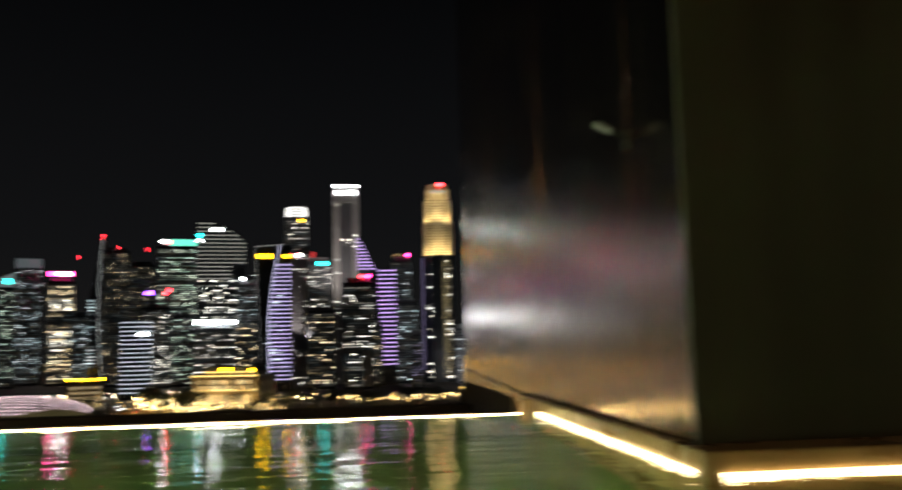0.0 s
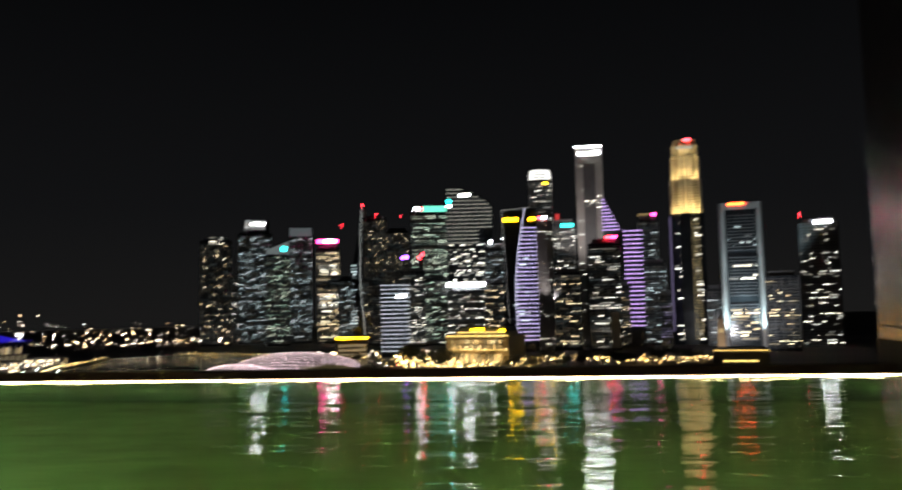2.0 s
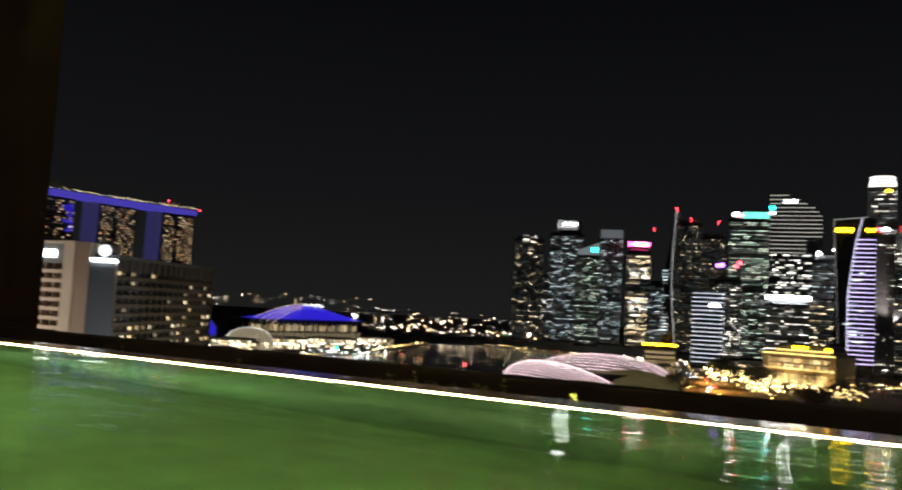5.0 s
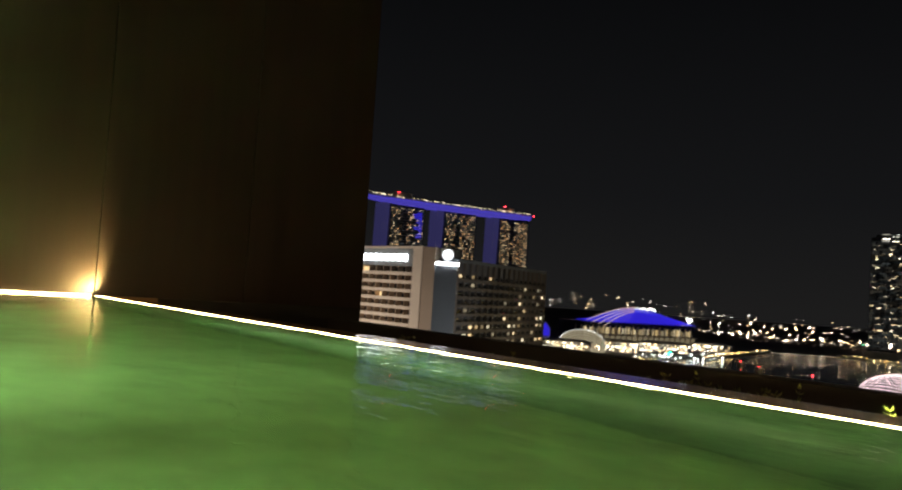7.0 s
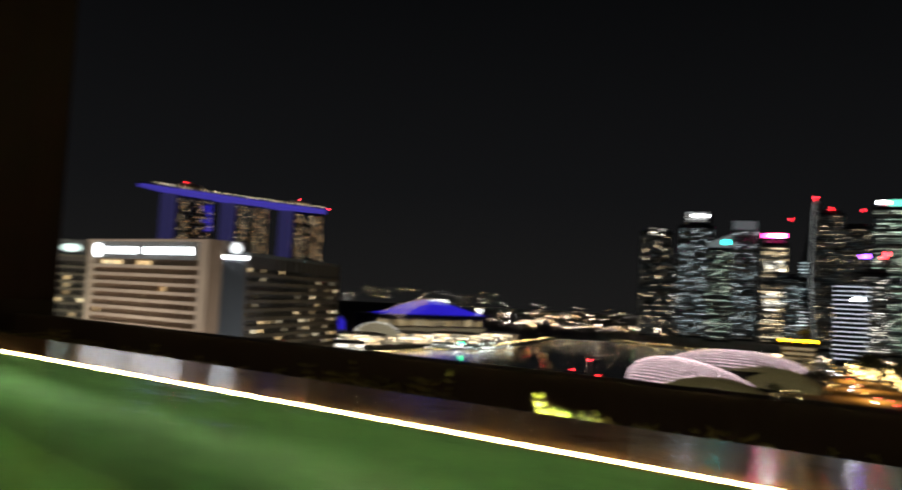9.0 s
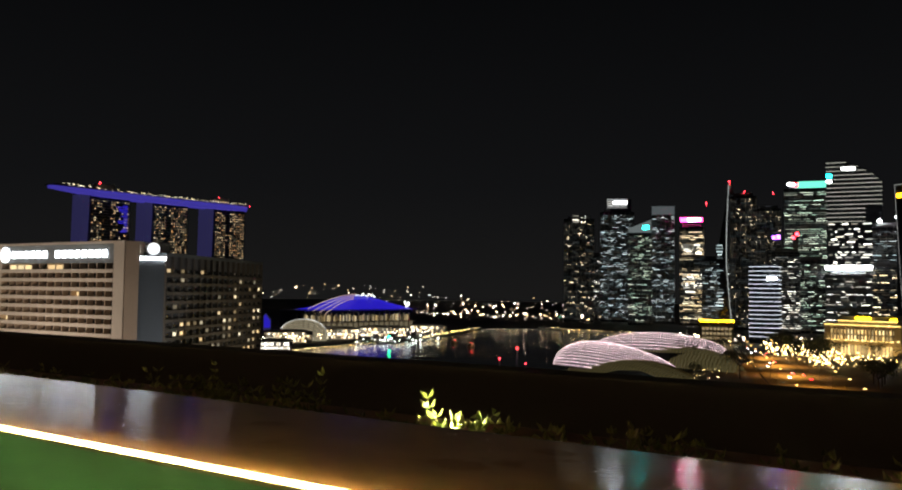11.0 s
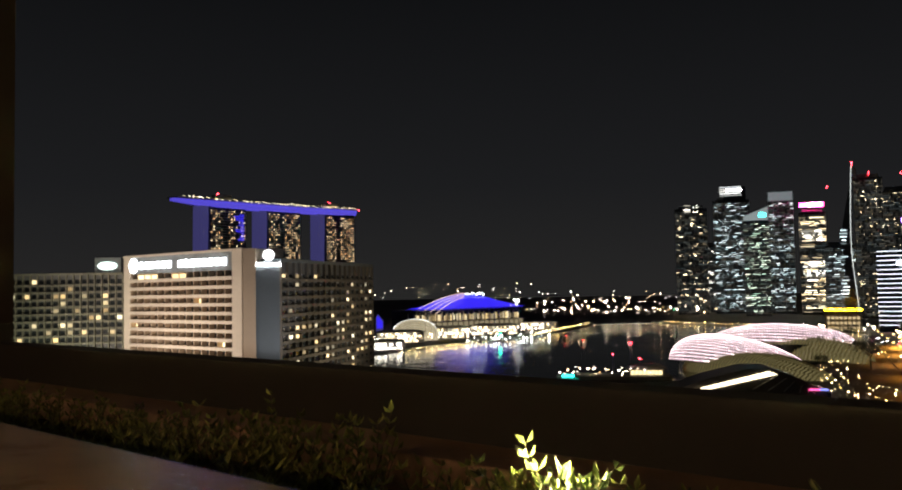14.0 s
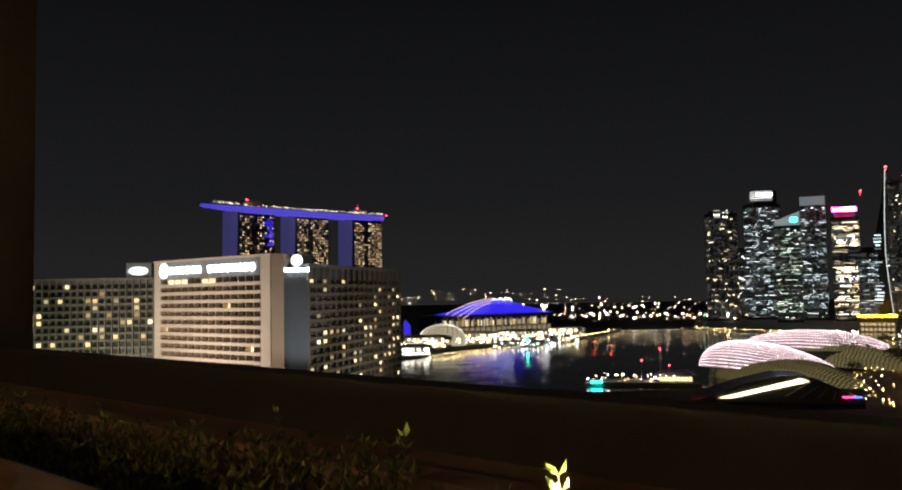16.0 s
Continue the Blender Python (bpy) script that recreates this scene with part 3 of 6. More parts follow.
def sheet(name, corners, z, thick, material, label, category):
    pts = [bearing(a, d)[:2] for a, d in corners]
    area = sum(p[0] * q[1] - q[0] * p[1] for p, q in zip(pts, pts[1:] + pts[:1]))
    if area < 0:
        pts.reverse()
    q = Mesh()
    q.prism(pts, z - thick, z)
    return solid(name, q, material, label, category, "structure")


sheet("bay_water", [(-42, 560), (-30.6, 600), (-18, 520), (-9, 560), (-1, 700), (3, 900), (0, 1080), (-8, 1250), (-12, 1360), (-16, 1330), (-20, 1000), (-26, 900), (-31, 780), (-42, 700)], GROUND + 0.3, 0.2, BAY, "dark bay with streaked reflections of lights", "water")
sheet("road", [(0.6, 1020), (2.3, 1000), (8.6, 470), (4.2, 430)], GROUND + 0.5, 0.4, ASPHALT, "wide avenue under orange street lamps", "road")
sheet("promenade", [(-12.2, 1370), (-8, 1262), (0, 1090), (0, 1130), (-8, 1300), (-12.2, 1420)], GROUND + 2.0, 2.0, QUAY, "lit quay along the far shore", "quay")
sheet("quay", [(-31, 782), (-26, 902), (-20, 1002), (-16, 1332), (-16, 1400), (-20, 1100), (-26, 960), (-31, 840)], GROUND + 2.0, 2.0, QUAY, "lit quay below the convention hall", "quay")


# ---------------------------------------------------------------- towers
def width_of(az0, az1, d):
    return 2 * d * math.tan(radians(az1 - az0) / 2)


def window_runs(lit, w, z0, z1, storey, bay, fill, y, rng, run=4, high=0.45, blank=0.12):
    """Lit windows of a face, in runs along each storey."""
    n = max(2, int(w / bay))
    b = w / n
    z = z0 + storey * 0.3
    while z < z1 - storey:
        if rng.random() > blank:
            f = fill * rng.choice((0.15, 0.4, 0.8, 1.2, 2.0))
            i = 0
            while i < n:
                if rng.random() < f:
                    k = min(n - i, rng.randint(1, run))
                    lit.box(-w / 2 + i * b + 0.25 * b, -w / 2 + (i + k) * b - 0.15 * b, y - 0.15, y + 0.3, z, z + storey * high)
                    i += k
                i += 1
        z += storey


def tower(name, az0, az1, el, d, label, lit, fill=0.35, storey=4.0, bay=3.0, depth=0.8, turn=0.0, body=None, bands=True, run=4, seed=0, high=0.42, plant=True, blank=0.12):
    """A tower: glass body, slab edges, corner piers, roof plant and its lit windows."""
    rng = random.Random(seed + int(d) + int(100 * az0))
    w = width_of(az0, az1, d)
    h = d * math.tan(radians(el)) - GROUND
    t = thing(name, facing((az0 + az1) / 2, d, turn), label, "tower", "towers of the skyline")
    dp = w * depth
    roof = 6 if plant else 0
    part("body", Mesh().box(-w / 2, w / 2, 0, dp, 0, h - roof), body or GLASSDARK, t)
    if bands:
        q = Mesh()
        z = storey
        while z < h - roof:
            q.box(-w / 2 - 0.25, w / 2 + 0.25, -0.25, dp + 0.25, z - 0.35, z + 0.35)
            z += storey
        part("slab_edges", q, FRAMEGREY, t, kind="stuff")
        q = Mesh()
        n = max(3, int(w / 8))
        for i in range(n + 1):
            x = -w / 2 + w * i / n
            q.box(x - 0.4, x + 0.4, -0.45, 0.1, 0, h - roof)
        part("mullions", q, FRAMEGREY, t, kind="stuff")
    if plant:
        part("roof_plant", Mesh().box(-w * 0.38, w * 0.38, dp * 0.15, dp * 0.85, h - roof, h), FRAMEGREY, t)
    q, dim = Mesh(), Mesh()
    window_runs(q, w, 4, h - roof - 2, storey * 0.86, bay * 0.5, fill * 0.55, -0.3, rng, run * 2, high * 0.56, blank)
    # faint glowing runs over the whole face, added to lift the dark body
    window_runs(dim, w, 4, h - roof - 2, storey * 0.86, bay * 0.9, 20, -0.12, rng, 7, 0.5, 0.0)
    part("lit_windows", q, lit, t, kind="stuff")
    if body is not CONCRETE:
        part("body_lift", dim, DIM, t, kind="stuff")
    return t, w, h


def sign(t, x0, x1, z0, z1, material, label, y=-1.2, thick=0.8):
    k = 0.20 * (z1 - z0)
    return softened(part("sign", Mesh().box(x0, x1, y, y + thick, z0 + k, z1 - k), material, t, label), min(1.2, 2 * k))


def beacon(t, x, y, z, r=1.3, material=None):
    return part("beacon", Mesh().tube((x, y, z - 4), (x, y, z), 0.25, 0.2).dot((x, y, z + r), r), material or S_RED, t, "red aviation beacon")


def bands_of_light(w, z0, z1, storey, material_gap, y, left=0.0):
    q = Mesh()
    z = z0
    while z < z1:
        q.box(-w / 2 + left, w / 2, y - 0.3, y + 0.2, z, z + material_gap)
        z += storey
    return q


# from the bay's east end of the skyline to the west
t, w, h = tower("residential_tower", -10.5, -8.5, 5.05, 1700, "dark residential tower with warm scattered windows", W_WARM, 0.16, 4.2, 3.4, run=2, seed=1)
q = Mesh()
window_runs(q, w * 0.45, h - 14, h + 4, 4, 3, 0.8, -0.4, random.Random(3))
part("crown_windows", q, W_WHITE, t, kind="stuff")
t, w, h = tower("office_tower", -8.1, -5.9, 5.5, 1750, "glass office tower with a lit crown sign", W_COOL, 0.45, 4.0, 3.2, seed=2)
part("crown", Mesh().box(-w * 0.2, w * 0.42, 2, w * 0.7, h - 6, h + 20), GLASSDARK, t)
part("crown_lights", bands_of_light(w * 0.6, h + 2, h + 19, 4.2, 1.6, 1.6, 0).box(0, 0.1, 1.5, 1.6, h, h + 0.1), WHITELINE, t)
sign(t, -w * 0.12, w * 0.30, h + 10, h + 17, S_WHITE, "white rooftop sign", 1.0)
t, w, h = tower("office_tower", -6.3, -4.75, 3.9, 1600, "office tower with a sloping glass top and teal sign", W_GREEN, 0.5, 4.0, 3.2, seed=3, plant=False)
part("sloping_top", Mesh().profile([(-w / 2, h), (w / 2, h), (w / 2, h + 26), (-w / 2, h + 9)], 0.5, w * 0.7), FRAMEGREY, t)
part("top_glow", Mesh().profile([(-w / 2 + 1, h + 1), (w / 2 - 1, h + 1), (w / 2 - 1, h + 25), (-w / 2 + 1, h + 9)], 0.1, 0.4), glow("slope_glow", (0.55, 0.65, 0.65), (0.55, 0.65, 0.65), 0.16, 0.16), t)
sign(t, w * 0.12, w * 0.38, h + 4, h + 17, S_TEAL, "teal square sign", -0.9)
t, w, h = tower("office_tower", -4.75, -3.3, 5.1, 1720, "tall glass office tower with a pale lantern top", W_COOL, 0.42, 4.0, 3.0, seed=4, plant=False)
part("lantern_top", Mesh().box(-w / 2, w / 2, 0, w * 0.7, h, h + 17), glow("lantern_glow", (0.55, 0.65, 0.68), (0.55, 0.65, 0.68), 0.10, 0.10), t)
t, w, h = tower("office_tower", -3.0, -1.45, 4.5, 1650, "office tower with broad lit floors and a pink sign", W_WARM, 0.4, 4.0, 3.0, seed=5, run=8)
q = Mesh()
window_runs(q, w * 0.82, h - 58, h - 34, 4, 3, 0.95, -0.45, random.Random(5), 6, 0.5, 0)
window_runs(q, w * 0.82, h - 130, h - 92, 4, 3, 0.95, -0.45, random.Random(6), 6, 0.5, 0)
part("bright_floors", q, W_WHITE, t, kind="stuff")
sign(t, -w * 0.14, w * 0.34, h + 3, h + 12, S_WHITE, "white rooftop sign", -0.9)
# wider pink bar added for the pink halo around the white sign
sign(t, -w * 0.46, w * 0.44, h + 1, h + 14, S_PINK, "pink glowing bar added as the halo of the rooftop sign", -0.05)
beacon(t, w * 0.6, 5, h + 38)


def needle_tower():
    """Slim residential tower with one bowed, lit edge."""
    d = 1400
    t = thing("needle_tower", facing(-0.25, d), "slender dark tower with a bowed glowing edge", "tower", "towers of the skyline")
    h = d * math.tan(radians(7.0)) - GROUND
    steps = 18
    right = [(8 - 4.0 * math.sin(math.pi * i / steps) + 5.0 * max(0, 1 - 2.2 * i / steps), h * i / steps) for i in range(steps + 1)]
    part("body", Mesh().profile([(-7, 0)] + right + [(4, h - 30), (-7, h - 90)], 0.5, 18), GLASSDARK, t)
    q = Mesh()
    for (xa, za), (xb, zb) in zip(right, right[1:]):
        q.tube((xa, 0, za), (xb, 0, zb), 0.5, 0.5, 5)
    part("lit_edge", q, glow("needle_edge", (0.7, 0.75, 0.72), (0.7, 0.75, 0.72), 0.5, 0.5), t, "thin pale light line")
    part("fin", Mesh().profile([(8.5, h - 16), (15, h - 16), (14.5, h - 5), (8.5, h)], 0, 1.5), CONCRETE, t)
    q = Mesh()
    for s in range(26):
        if rnd.random() < 0.6:
            q.box(-13 + 5 * rnd.random(), -6 + 6 * rnd.random(), 0.1, 0.6, 10 + s * 5, 11.5 + s * 5)
    part("lit_windows", q, W_COOL, t, kind="stuff")
    beacon(t, 9, 0, h + 3, 1.6)


needle_tower()
t, w, h = tower("residential_tower", 0.15, 1.75, 6.45, 1500, "dark residential tower with sparse warm windows", W_WARM, 0.13, 3.8, 3.0, run=1, seed=6)
beacon(t, w * 0.05, 4, h + 2, 1.1)
t, w, h = tower("residential_tower", 1.65, 3.25, 5.6, 1560, "dark residential tower behind a striped block", W_WARM, 0.10, 3.8, 3.0, run=1, seed=7)
sign(t, w * 0.15, w * 0.27, h - 61, h - 51, S_PURPLE, "purple sign", -1.4)
sign(t, w * 0.31, w * 0.45, h - 61, h - 49, S_PURPLE, "purple sign", -1.4)
beacon(t, w * 0.2, 4, h + 22, 1.1)
t, w, h = tower("office_tower", 2.6, 4.3, 2.9, 1380, "lower office tower with a red sign", W_WHITE, 0.35, 4.0, 3.0, seed=8)
part("sign_mast", Mesh().box(w * 0.25, w * 0.46, 0.5, 3, h - 6, h + 25), FRAMEGREY, t)
sign(t, w * 0.24, w * 0.34, h + 12, h + 19, S_RED, "red sign", -0.4)
sign(t, w * 0.35, w * 0.46, h + 17, h + 25, S_RED, "red sign", -0.4)
t, w, h = tower("office_tower", 3.4, 5.9, 6.85, 1500, "office tower with greenish floors and a green top band", W_GREEN, 0.62, 3.9, 3.2, seed=9, run=7)
part("green_crown", Mesh().box(-w * 0.18, w / 2, 0, w * 0.6, h - 5, h + 5), S_GREEN, t, "green lit parapet band")
sign(t, -w * 0.42, -w * 0.25, h - 3, h + 5, S_WHITE, "white sign", -1.2)
sign(t, -w * 0.25, -w * 0.17, h - 4, h + 4, S_RED, "red sign", -1.2)


def curved_tower():
    """Office tower with a rounded top and lit storey bands."""
    d = 1450
    w = width_of(5.85, 8.95, d)
    h = d * math.tan(radians(8.2)) - GROUND
    t = thing("curved_tower", facing(7.4, d), "office tower with a bowed roof and white floor bands", "tower", "towers of the skyline")
    arc = [(-w / 2 + w * i / 14, h - 34 * (i / 14) ** 2.6) for i in range(15)]
    part("body", Mesh().profile([(-w / 2, 0), (w / 2, 0)] + arc[::-1], 0, w * 0.6), GLASSDARK, t)
    bands = glow("curved_tower_bands", (0.85, 0.9, 0.8), (1.0, 0.95, 0.8), 0.3, 0.9)
    for i in range(15):
        z = h - 3 - i * 6.6
        x1 = max((x for x, top in arc if top > z), default=-w / 2)
        part("floor_band", Mesh().box(-w / 2 - 0.3, x1 - (0.3 * w if i > 10 else 0), -0.6, 0.2, z, z + 1.1), bands, t, "white lit floor band")
    q = Mesh()
    window_runs(q, w * 0.95, 4, h - 95, 4, 3.2, 0.33, -0.3, random.Random(12))
    part("lit_windows", q, W_WHITE, t, kind="stuff")
    sign(t, -w * 0.5, -w * 0.40, h - 28, h - 18, S_TEAL, "teal crest sign", -1.6)
    sign(t, -w * 0.5, -w * 0.40, h - 34, h - 28.5, S_WHITE, "white part of the crest sign", -1.6)
    sign(t, -w * 0.22, w * 0.02, h - 16, h - 9, S_WHITE, "white sign", -1.4)


curved_tower()


BAND = glow("block_bands", (0.75, 0.85, 1.0), (0.85, 0.9, 1.0), 0.9, 1.4)


def banded_block():
    d = 1100
    w = width_of(1.25, 3.05, d)
    h = d * math.tan(radians(1.75)) - GROUND
    t = thing("office_block", facing(2.15, d, -8), "rounded office block with white light bands", "office block", "towers of the skyline")
    n = 10
    plan = [(-w / 2, 0)] + [(-w / 2 + w * i / n, -5 * math.sin(math.pi * i / n)) for i in range(1, n)] + [(w / 2, 0), (w / 2, 24), (-w / 2, 24)]
    part("body", Mesh().prism(plan, 0, h), GLASSDARK, t)
    z = 8.0
    while z < h:
        part("light_band", Mesh().prism([(x * 1.01, y - 0.4) for x, y in plan], z, z + 0.75), BAND, t, "white strip light round the floor")
        z += 5.3
    sign(t, w * 0.12, w * 0.46, h - 18, h - 12, S_WHITE, "white sign", -7.0, 2)


banded_block()
t, w, h = tower("office_tower", 5.75, 8.35, 1.55, 1250, "grey office tower with a long white roof sign", W_WHITE, 0.45, 4.0, 3.0, seed=13, body=FRAMEGREY)
sign(t, -w / 2, w / 2, h - 2, h + 7, S_WHITE, "long white lit roof sign", -1.6)
t, w, h = tower("office_tower", 8.4, 9.9, 4.4, 1400, "dim glass office tower with white roof lamps", W_COOL, 0.3, 4.0, 3.0, seed=14)
part("roof_lamp", Mesh().dot((-w * 0.25, -1, h + 2), 3.4), S_WHITE, t)
part("roof_lamp", Mesh().dot((w * 0.38, -1, h + 8), 3.2), S_WHITE, t)


def sail_tower():
    """Dark slab with a bowed lit edge and light bars on every floor of its sail."""
    d = 1150
    w = width_of(9.6, 11.95, d)
    h = d * math.tan(radians(6.72)) - GROUND
    t = thing("sail_tower", facing(10.78, d), "sail-shaped tower with white and lilac floor lines", "tower", "towers of the skyline")
    part("body", Mesh().box(-w / 2 + 1, w / 2, 0.6, 24, 0, h), GLASSDARK, t)
    n = 33
    edge = [(-w * 0.12 - w * 0.02 * math.sin(math.pi * min(1, i / n * 1.6)) + w * 0.30 * max(0, i / n - 0.42) ** 1.7 / 0.58 ** 1.7, 16 + (h - 16) * i / n) for i in range(n + 1)]
    q = Mesh()
    for (xa, za), (xb, zb) in zip(edge, edge[1:]):
        q.tube((xa, 0, za), (xb, 0, zb), 0.55, 0.55, 5)
    part("bowed_edge", q, glow("sail_edge", (0.72, 0.72, 1.0), (0.72, 0.72, 1.0), 1.0, 1.0), t, "glowing bowed edge line")
    part("top_edge", Mesh().tube((-w / 2, 0, h - 2), (w * 0.3, 0, h + 1), 0.5, 0.5, 5), WHITELINE, t)
    part("side_edge", Mesh().tube((-w / 2, 0, h - 2), (-w / 2 + 7, 0, 40), 0.35, 0.2, 5), WHITELINE, t)
    for i in range(n - 4):
        x, z = edge[i]
        part("floor_line", Mesh().box(x, w / 2, -0.4, 0.6, z, z + 0.95), LILAC, t, "lilac white light bar")
    q = Mesh()
    window_runs(q, w * 0.5, 20, h * 0.7, 4.2, 3, 0.12, 0.2, random.Random(15))
    part("lit_windows", q, W_COOL, t, kind="stuff")
    sign(t, -w * 0.45, -w * 0.04, h - 19, h - 11, S_YELLOW, "yellow lit sign", -0.9)
    sign(t, w * 0.27, w * 0.47, h - 18, h - 12, S_YELLOW, "small yellow sign", -1.3)


sail_tower()
t, w, h = tower("office_tower", 11.5, 13.05, 8.6, 1350, "dark slim tower with a white ringed crown", W_WHITE, 0.25, 4.0, 2.8, seed=16, plant=False)
q = Mesh()
for i in range(4):
    k = 1.04 - 0.04 * i
    q.prism([(w * 0.5 * k * math.cos(a), w * 0.4 + w * 0.5 * k * math.sin(a)) for a in [j * math.tau / 12 for j in range(12)]], h + 1 + 4.4 * i, h + 2.6 + 4.4 * i)
part("ringed_crown", q, glow("crown_rings", (0.95, 0.93, 0.88), (0.95, 0.93, 0.88), 1.2, 1.2), t, "white lit crown rings")
part("crown_core", Mesh().tube((0, w * 0.4, h), (0, w * 0.4, h + 17), w * 0.36, w * 0.28, 12), FRAMEGREY, t)
sign(t, w * 0.12, w * 0.33, h - 9, h - 3, S_YELLOW, "yellow crest sign")
t, w, h = tower("office_tower", 11.93, 13.0, 6.1, 1200, "pale ribbed slim tower with a red and white sign", W_WHITE, 0.08, 4.0, 2.6, seed=17, body=CONCRETE, bands=False)
sign(t, -w * 0.45, -w * 0.18, h - 4, h + 2, S_RED, "red sign")
sign(t, -w * 0.16, w * 0.15, h - 4, h + 2, S_WHITE, "white sign")
# unseen spot added in place of street glow on the pale slim tower
lamp("tower_flood_fill", "SPOT", t.matrix_world @ Vector((12, -24, 70)), t.matrix_world @ Vector((0, 0, 130)), 30000, (1.0, 0.9, 0.9), 1.0, 110)
q = Mesh()
for i in range(6):
    x = -w / 2 + w * (i + 0.5) / 6
    q.box(x - 0.9, x + 0.9, -1.0, 0, 0, h - 8)
part("ribs", q, CONCRETE, t)
t, w, h = tower("office_tower", 12.95, 14.55, 5.9, 1300, "dark office tower with teal and red signs", W_WHITE, 0.3, 4.0, 2.9, seed=18)
sign(t, -w * 0.1, w * 0.42, h - 14, h - 6, S_TEAL, "teal sign")
sign(t, -w * 0.32, -w * 0.15, h - 4, h + 11, glow("dim_red", (0.8, 0.03, 0.03), (0.8, 0.03, 0.03), 0.5, 0.5), "dim red mast sign")
t, w, h = tower("tall_tower", 14.7, 16.5, 10.65, 1312, "tall pale concrete tower with a white lit crown", W_WHITE, 0.05, 4.0, 2.8, seed=19, body=CONCRETE, plant=False, bands=False)
part("recess", Mesh().box(-w * 0.22, w * 0.22, -1.2, 0, 30, h - 26), FRAMEGREY, t)
# another added spot, standing in for city glow on this concrete
lamp("tower_flood_fill", "SPOT", t.matrix_world @ Vector((-14, -80, 160)), t.matrix_world @ Vector((0, 0, 205)), 95000, (1.0, 0.9, 0.85), 2.0, 120)
part("crown_line", Mesh().box(-w / 2, w / 2, -1.0, 0.5, h - 0.6, h + 1), S_WHITE, t, "bright white crown line")
sign(t, -w * 0.40, w * 0.42, h - 14, h - 7, S_WHITE, "white lit sign")
q = Mesh()
window_runs(q, w * 0.44, h - 95, h - 78, 4, 2.5, 0.8, -1.5, random.Random(4), 5)
part("bright_floors", q, W_WHITE, t, kind="stuff")
t, w, h = tower("office_tower", 15.35, 17.45, 4.5, 1150, "dark office tower with a small red and white sign", W_WHITE, 0.22, 4.0, 3.0, seed=20, run=6)
sign(t, w * 0.05, w * 0.25, h - 2, h + 5, S_RED, "red sign")
sign(t, w * 0.27, w * 0.42, h - 2, h + 5, S_PINK, "pink sign")
part("gold_corner", Mesh().box(w * 0.16, w * 0.42, -0.6, 0.2, 4, 52), GRANITE, t)


def violet_tower():
    d = 1240
    t = thing("striped_tower", facing(17.65, d), "tower with violet floor lines and a pointed top", "tower", "towers of the skyline")
    w = width_of(17.5, 18.75, d)
    h = d * math.tan(radians(5.05)) - GROUND
    part("body", Mesh().box(1, w + 1, 0.6, 24, 0, h), GLASSDARK, t)
    z = 30.0
    while z < h:
        part("floor_line", Mesh().box(1 + (3 if z > 90 else 5) * (1 - z / h), w + 1, -0.3, 0.5, z, z + 1.15), VIOLET, t, "violet light bar")
        z += 6.2
    w2 = width_of(16.4, 17.85, d)
    top = d * math.tan(radians(7.4)) - GROUND
    part("pointed_top", Mesh().profile([(-w2 * 0.8, 90), (-w2 * 0.1, 90), (-w2 * 0.02, h), (-w2 * 0.80, top), (-w2 * 0.92, top - 4)], 26, 44), GLASSDARK, t)
    z = h + 2
    while z < top - 2:
        u = (z - h) / (top - h)
        part("top_line", Mesh().box(-w2 * 0.92, -w2 * 0.84 + w2 * 0.80 * (1 - u), 25.2, 26, z, z + 1.1), VIOLET, t, "violet light bar of the pointed top")
        z += 5.0


violet_tower()
t, w, h = tower("office_tower", 18.65, 20.0, 5.85, 1330, "dark bluish office tower with a row of roof letters", W_COOL, 0.22, 4.0, 2.8, seed=22)
for i in range(5):
    sign(t, -w * 0.45 + w * 0.12 * i, -w * 0.40 + w * 0.12 * i, h - 1, h + 6, W_GOLD, "plain bar of the roof sign")
sign(t, w * 0.18, w * 0.42, h - 1, h + 6, S_PINK, "pink end of the roof sign")


def octagon(r, sq, cy):
    return [(r * sq * math.cos(a), cy + r * math.sin(a)) for a in [math.pi / 8 + i * math.pi / 4 for i in range(8)]]


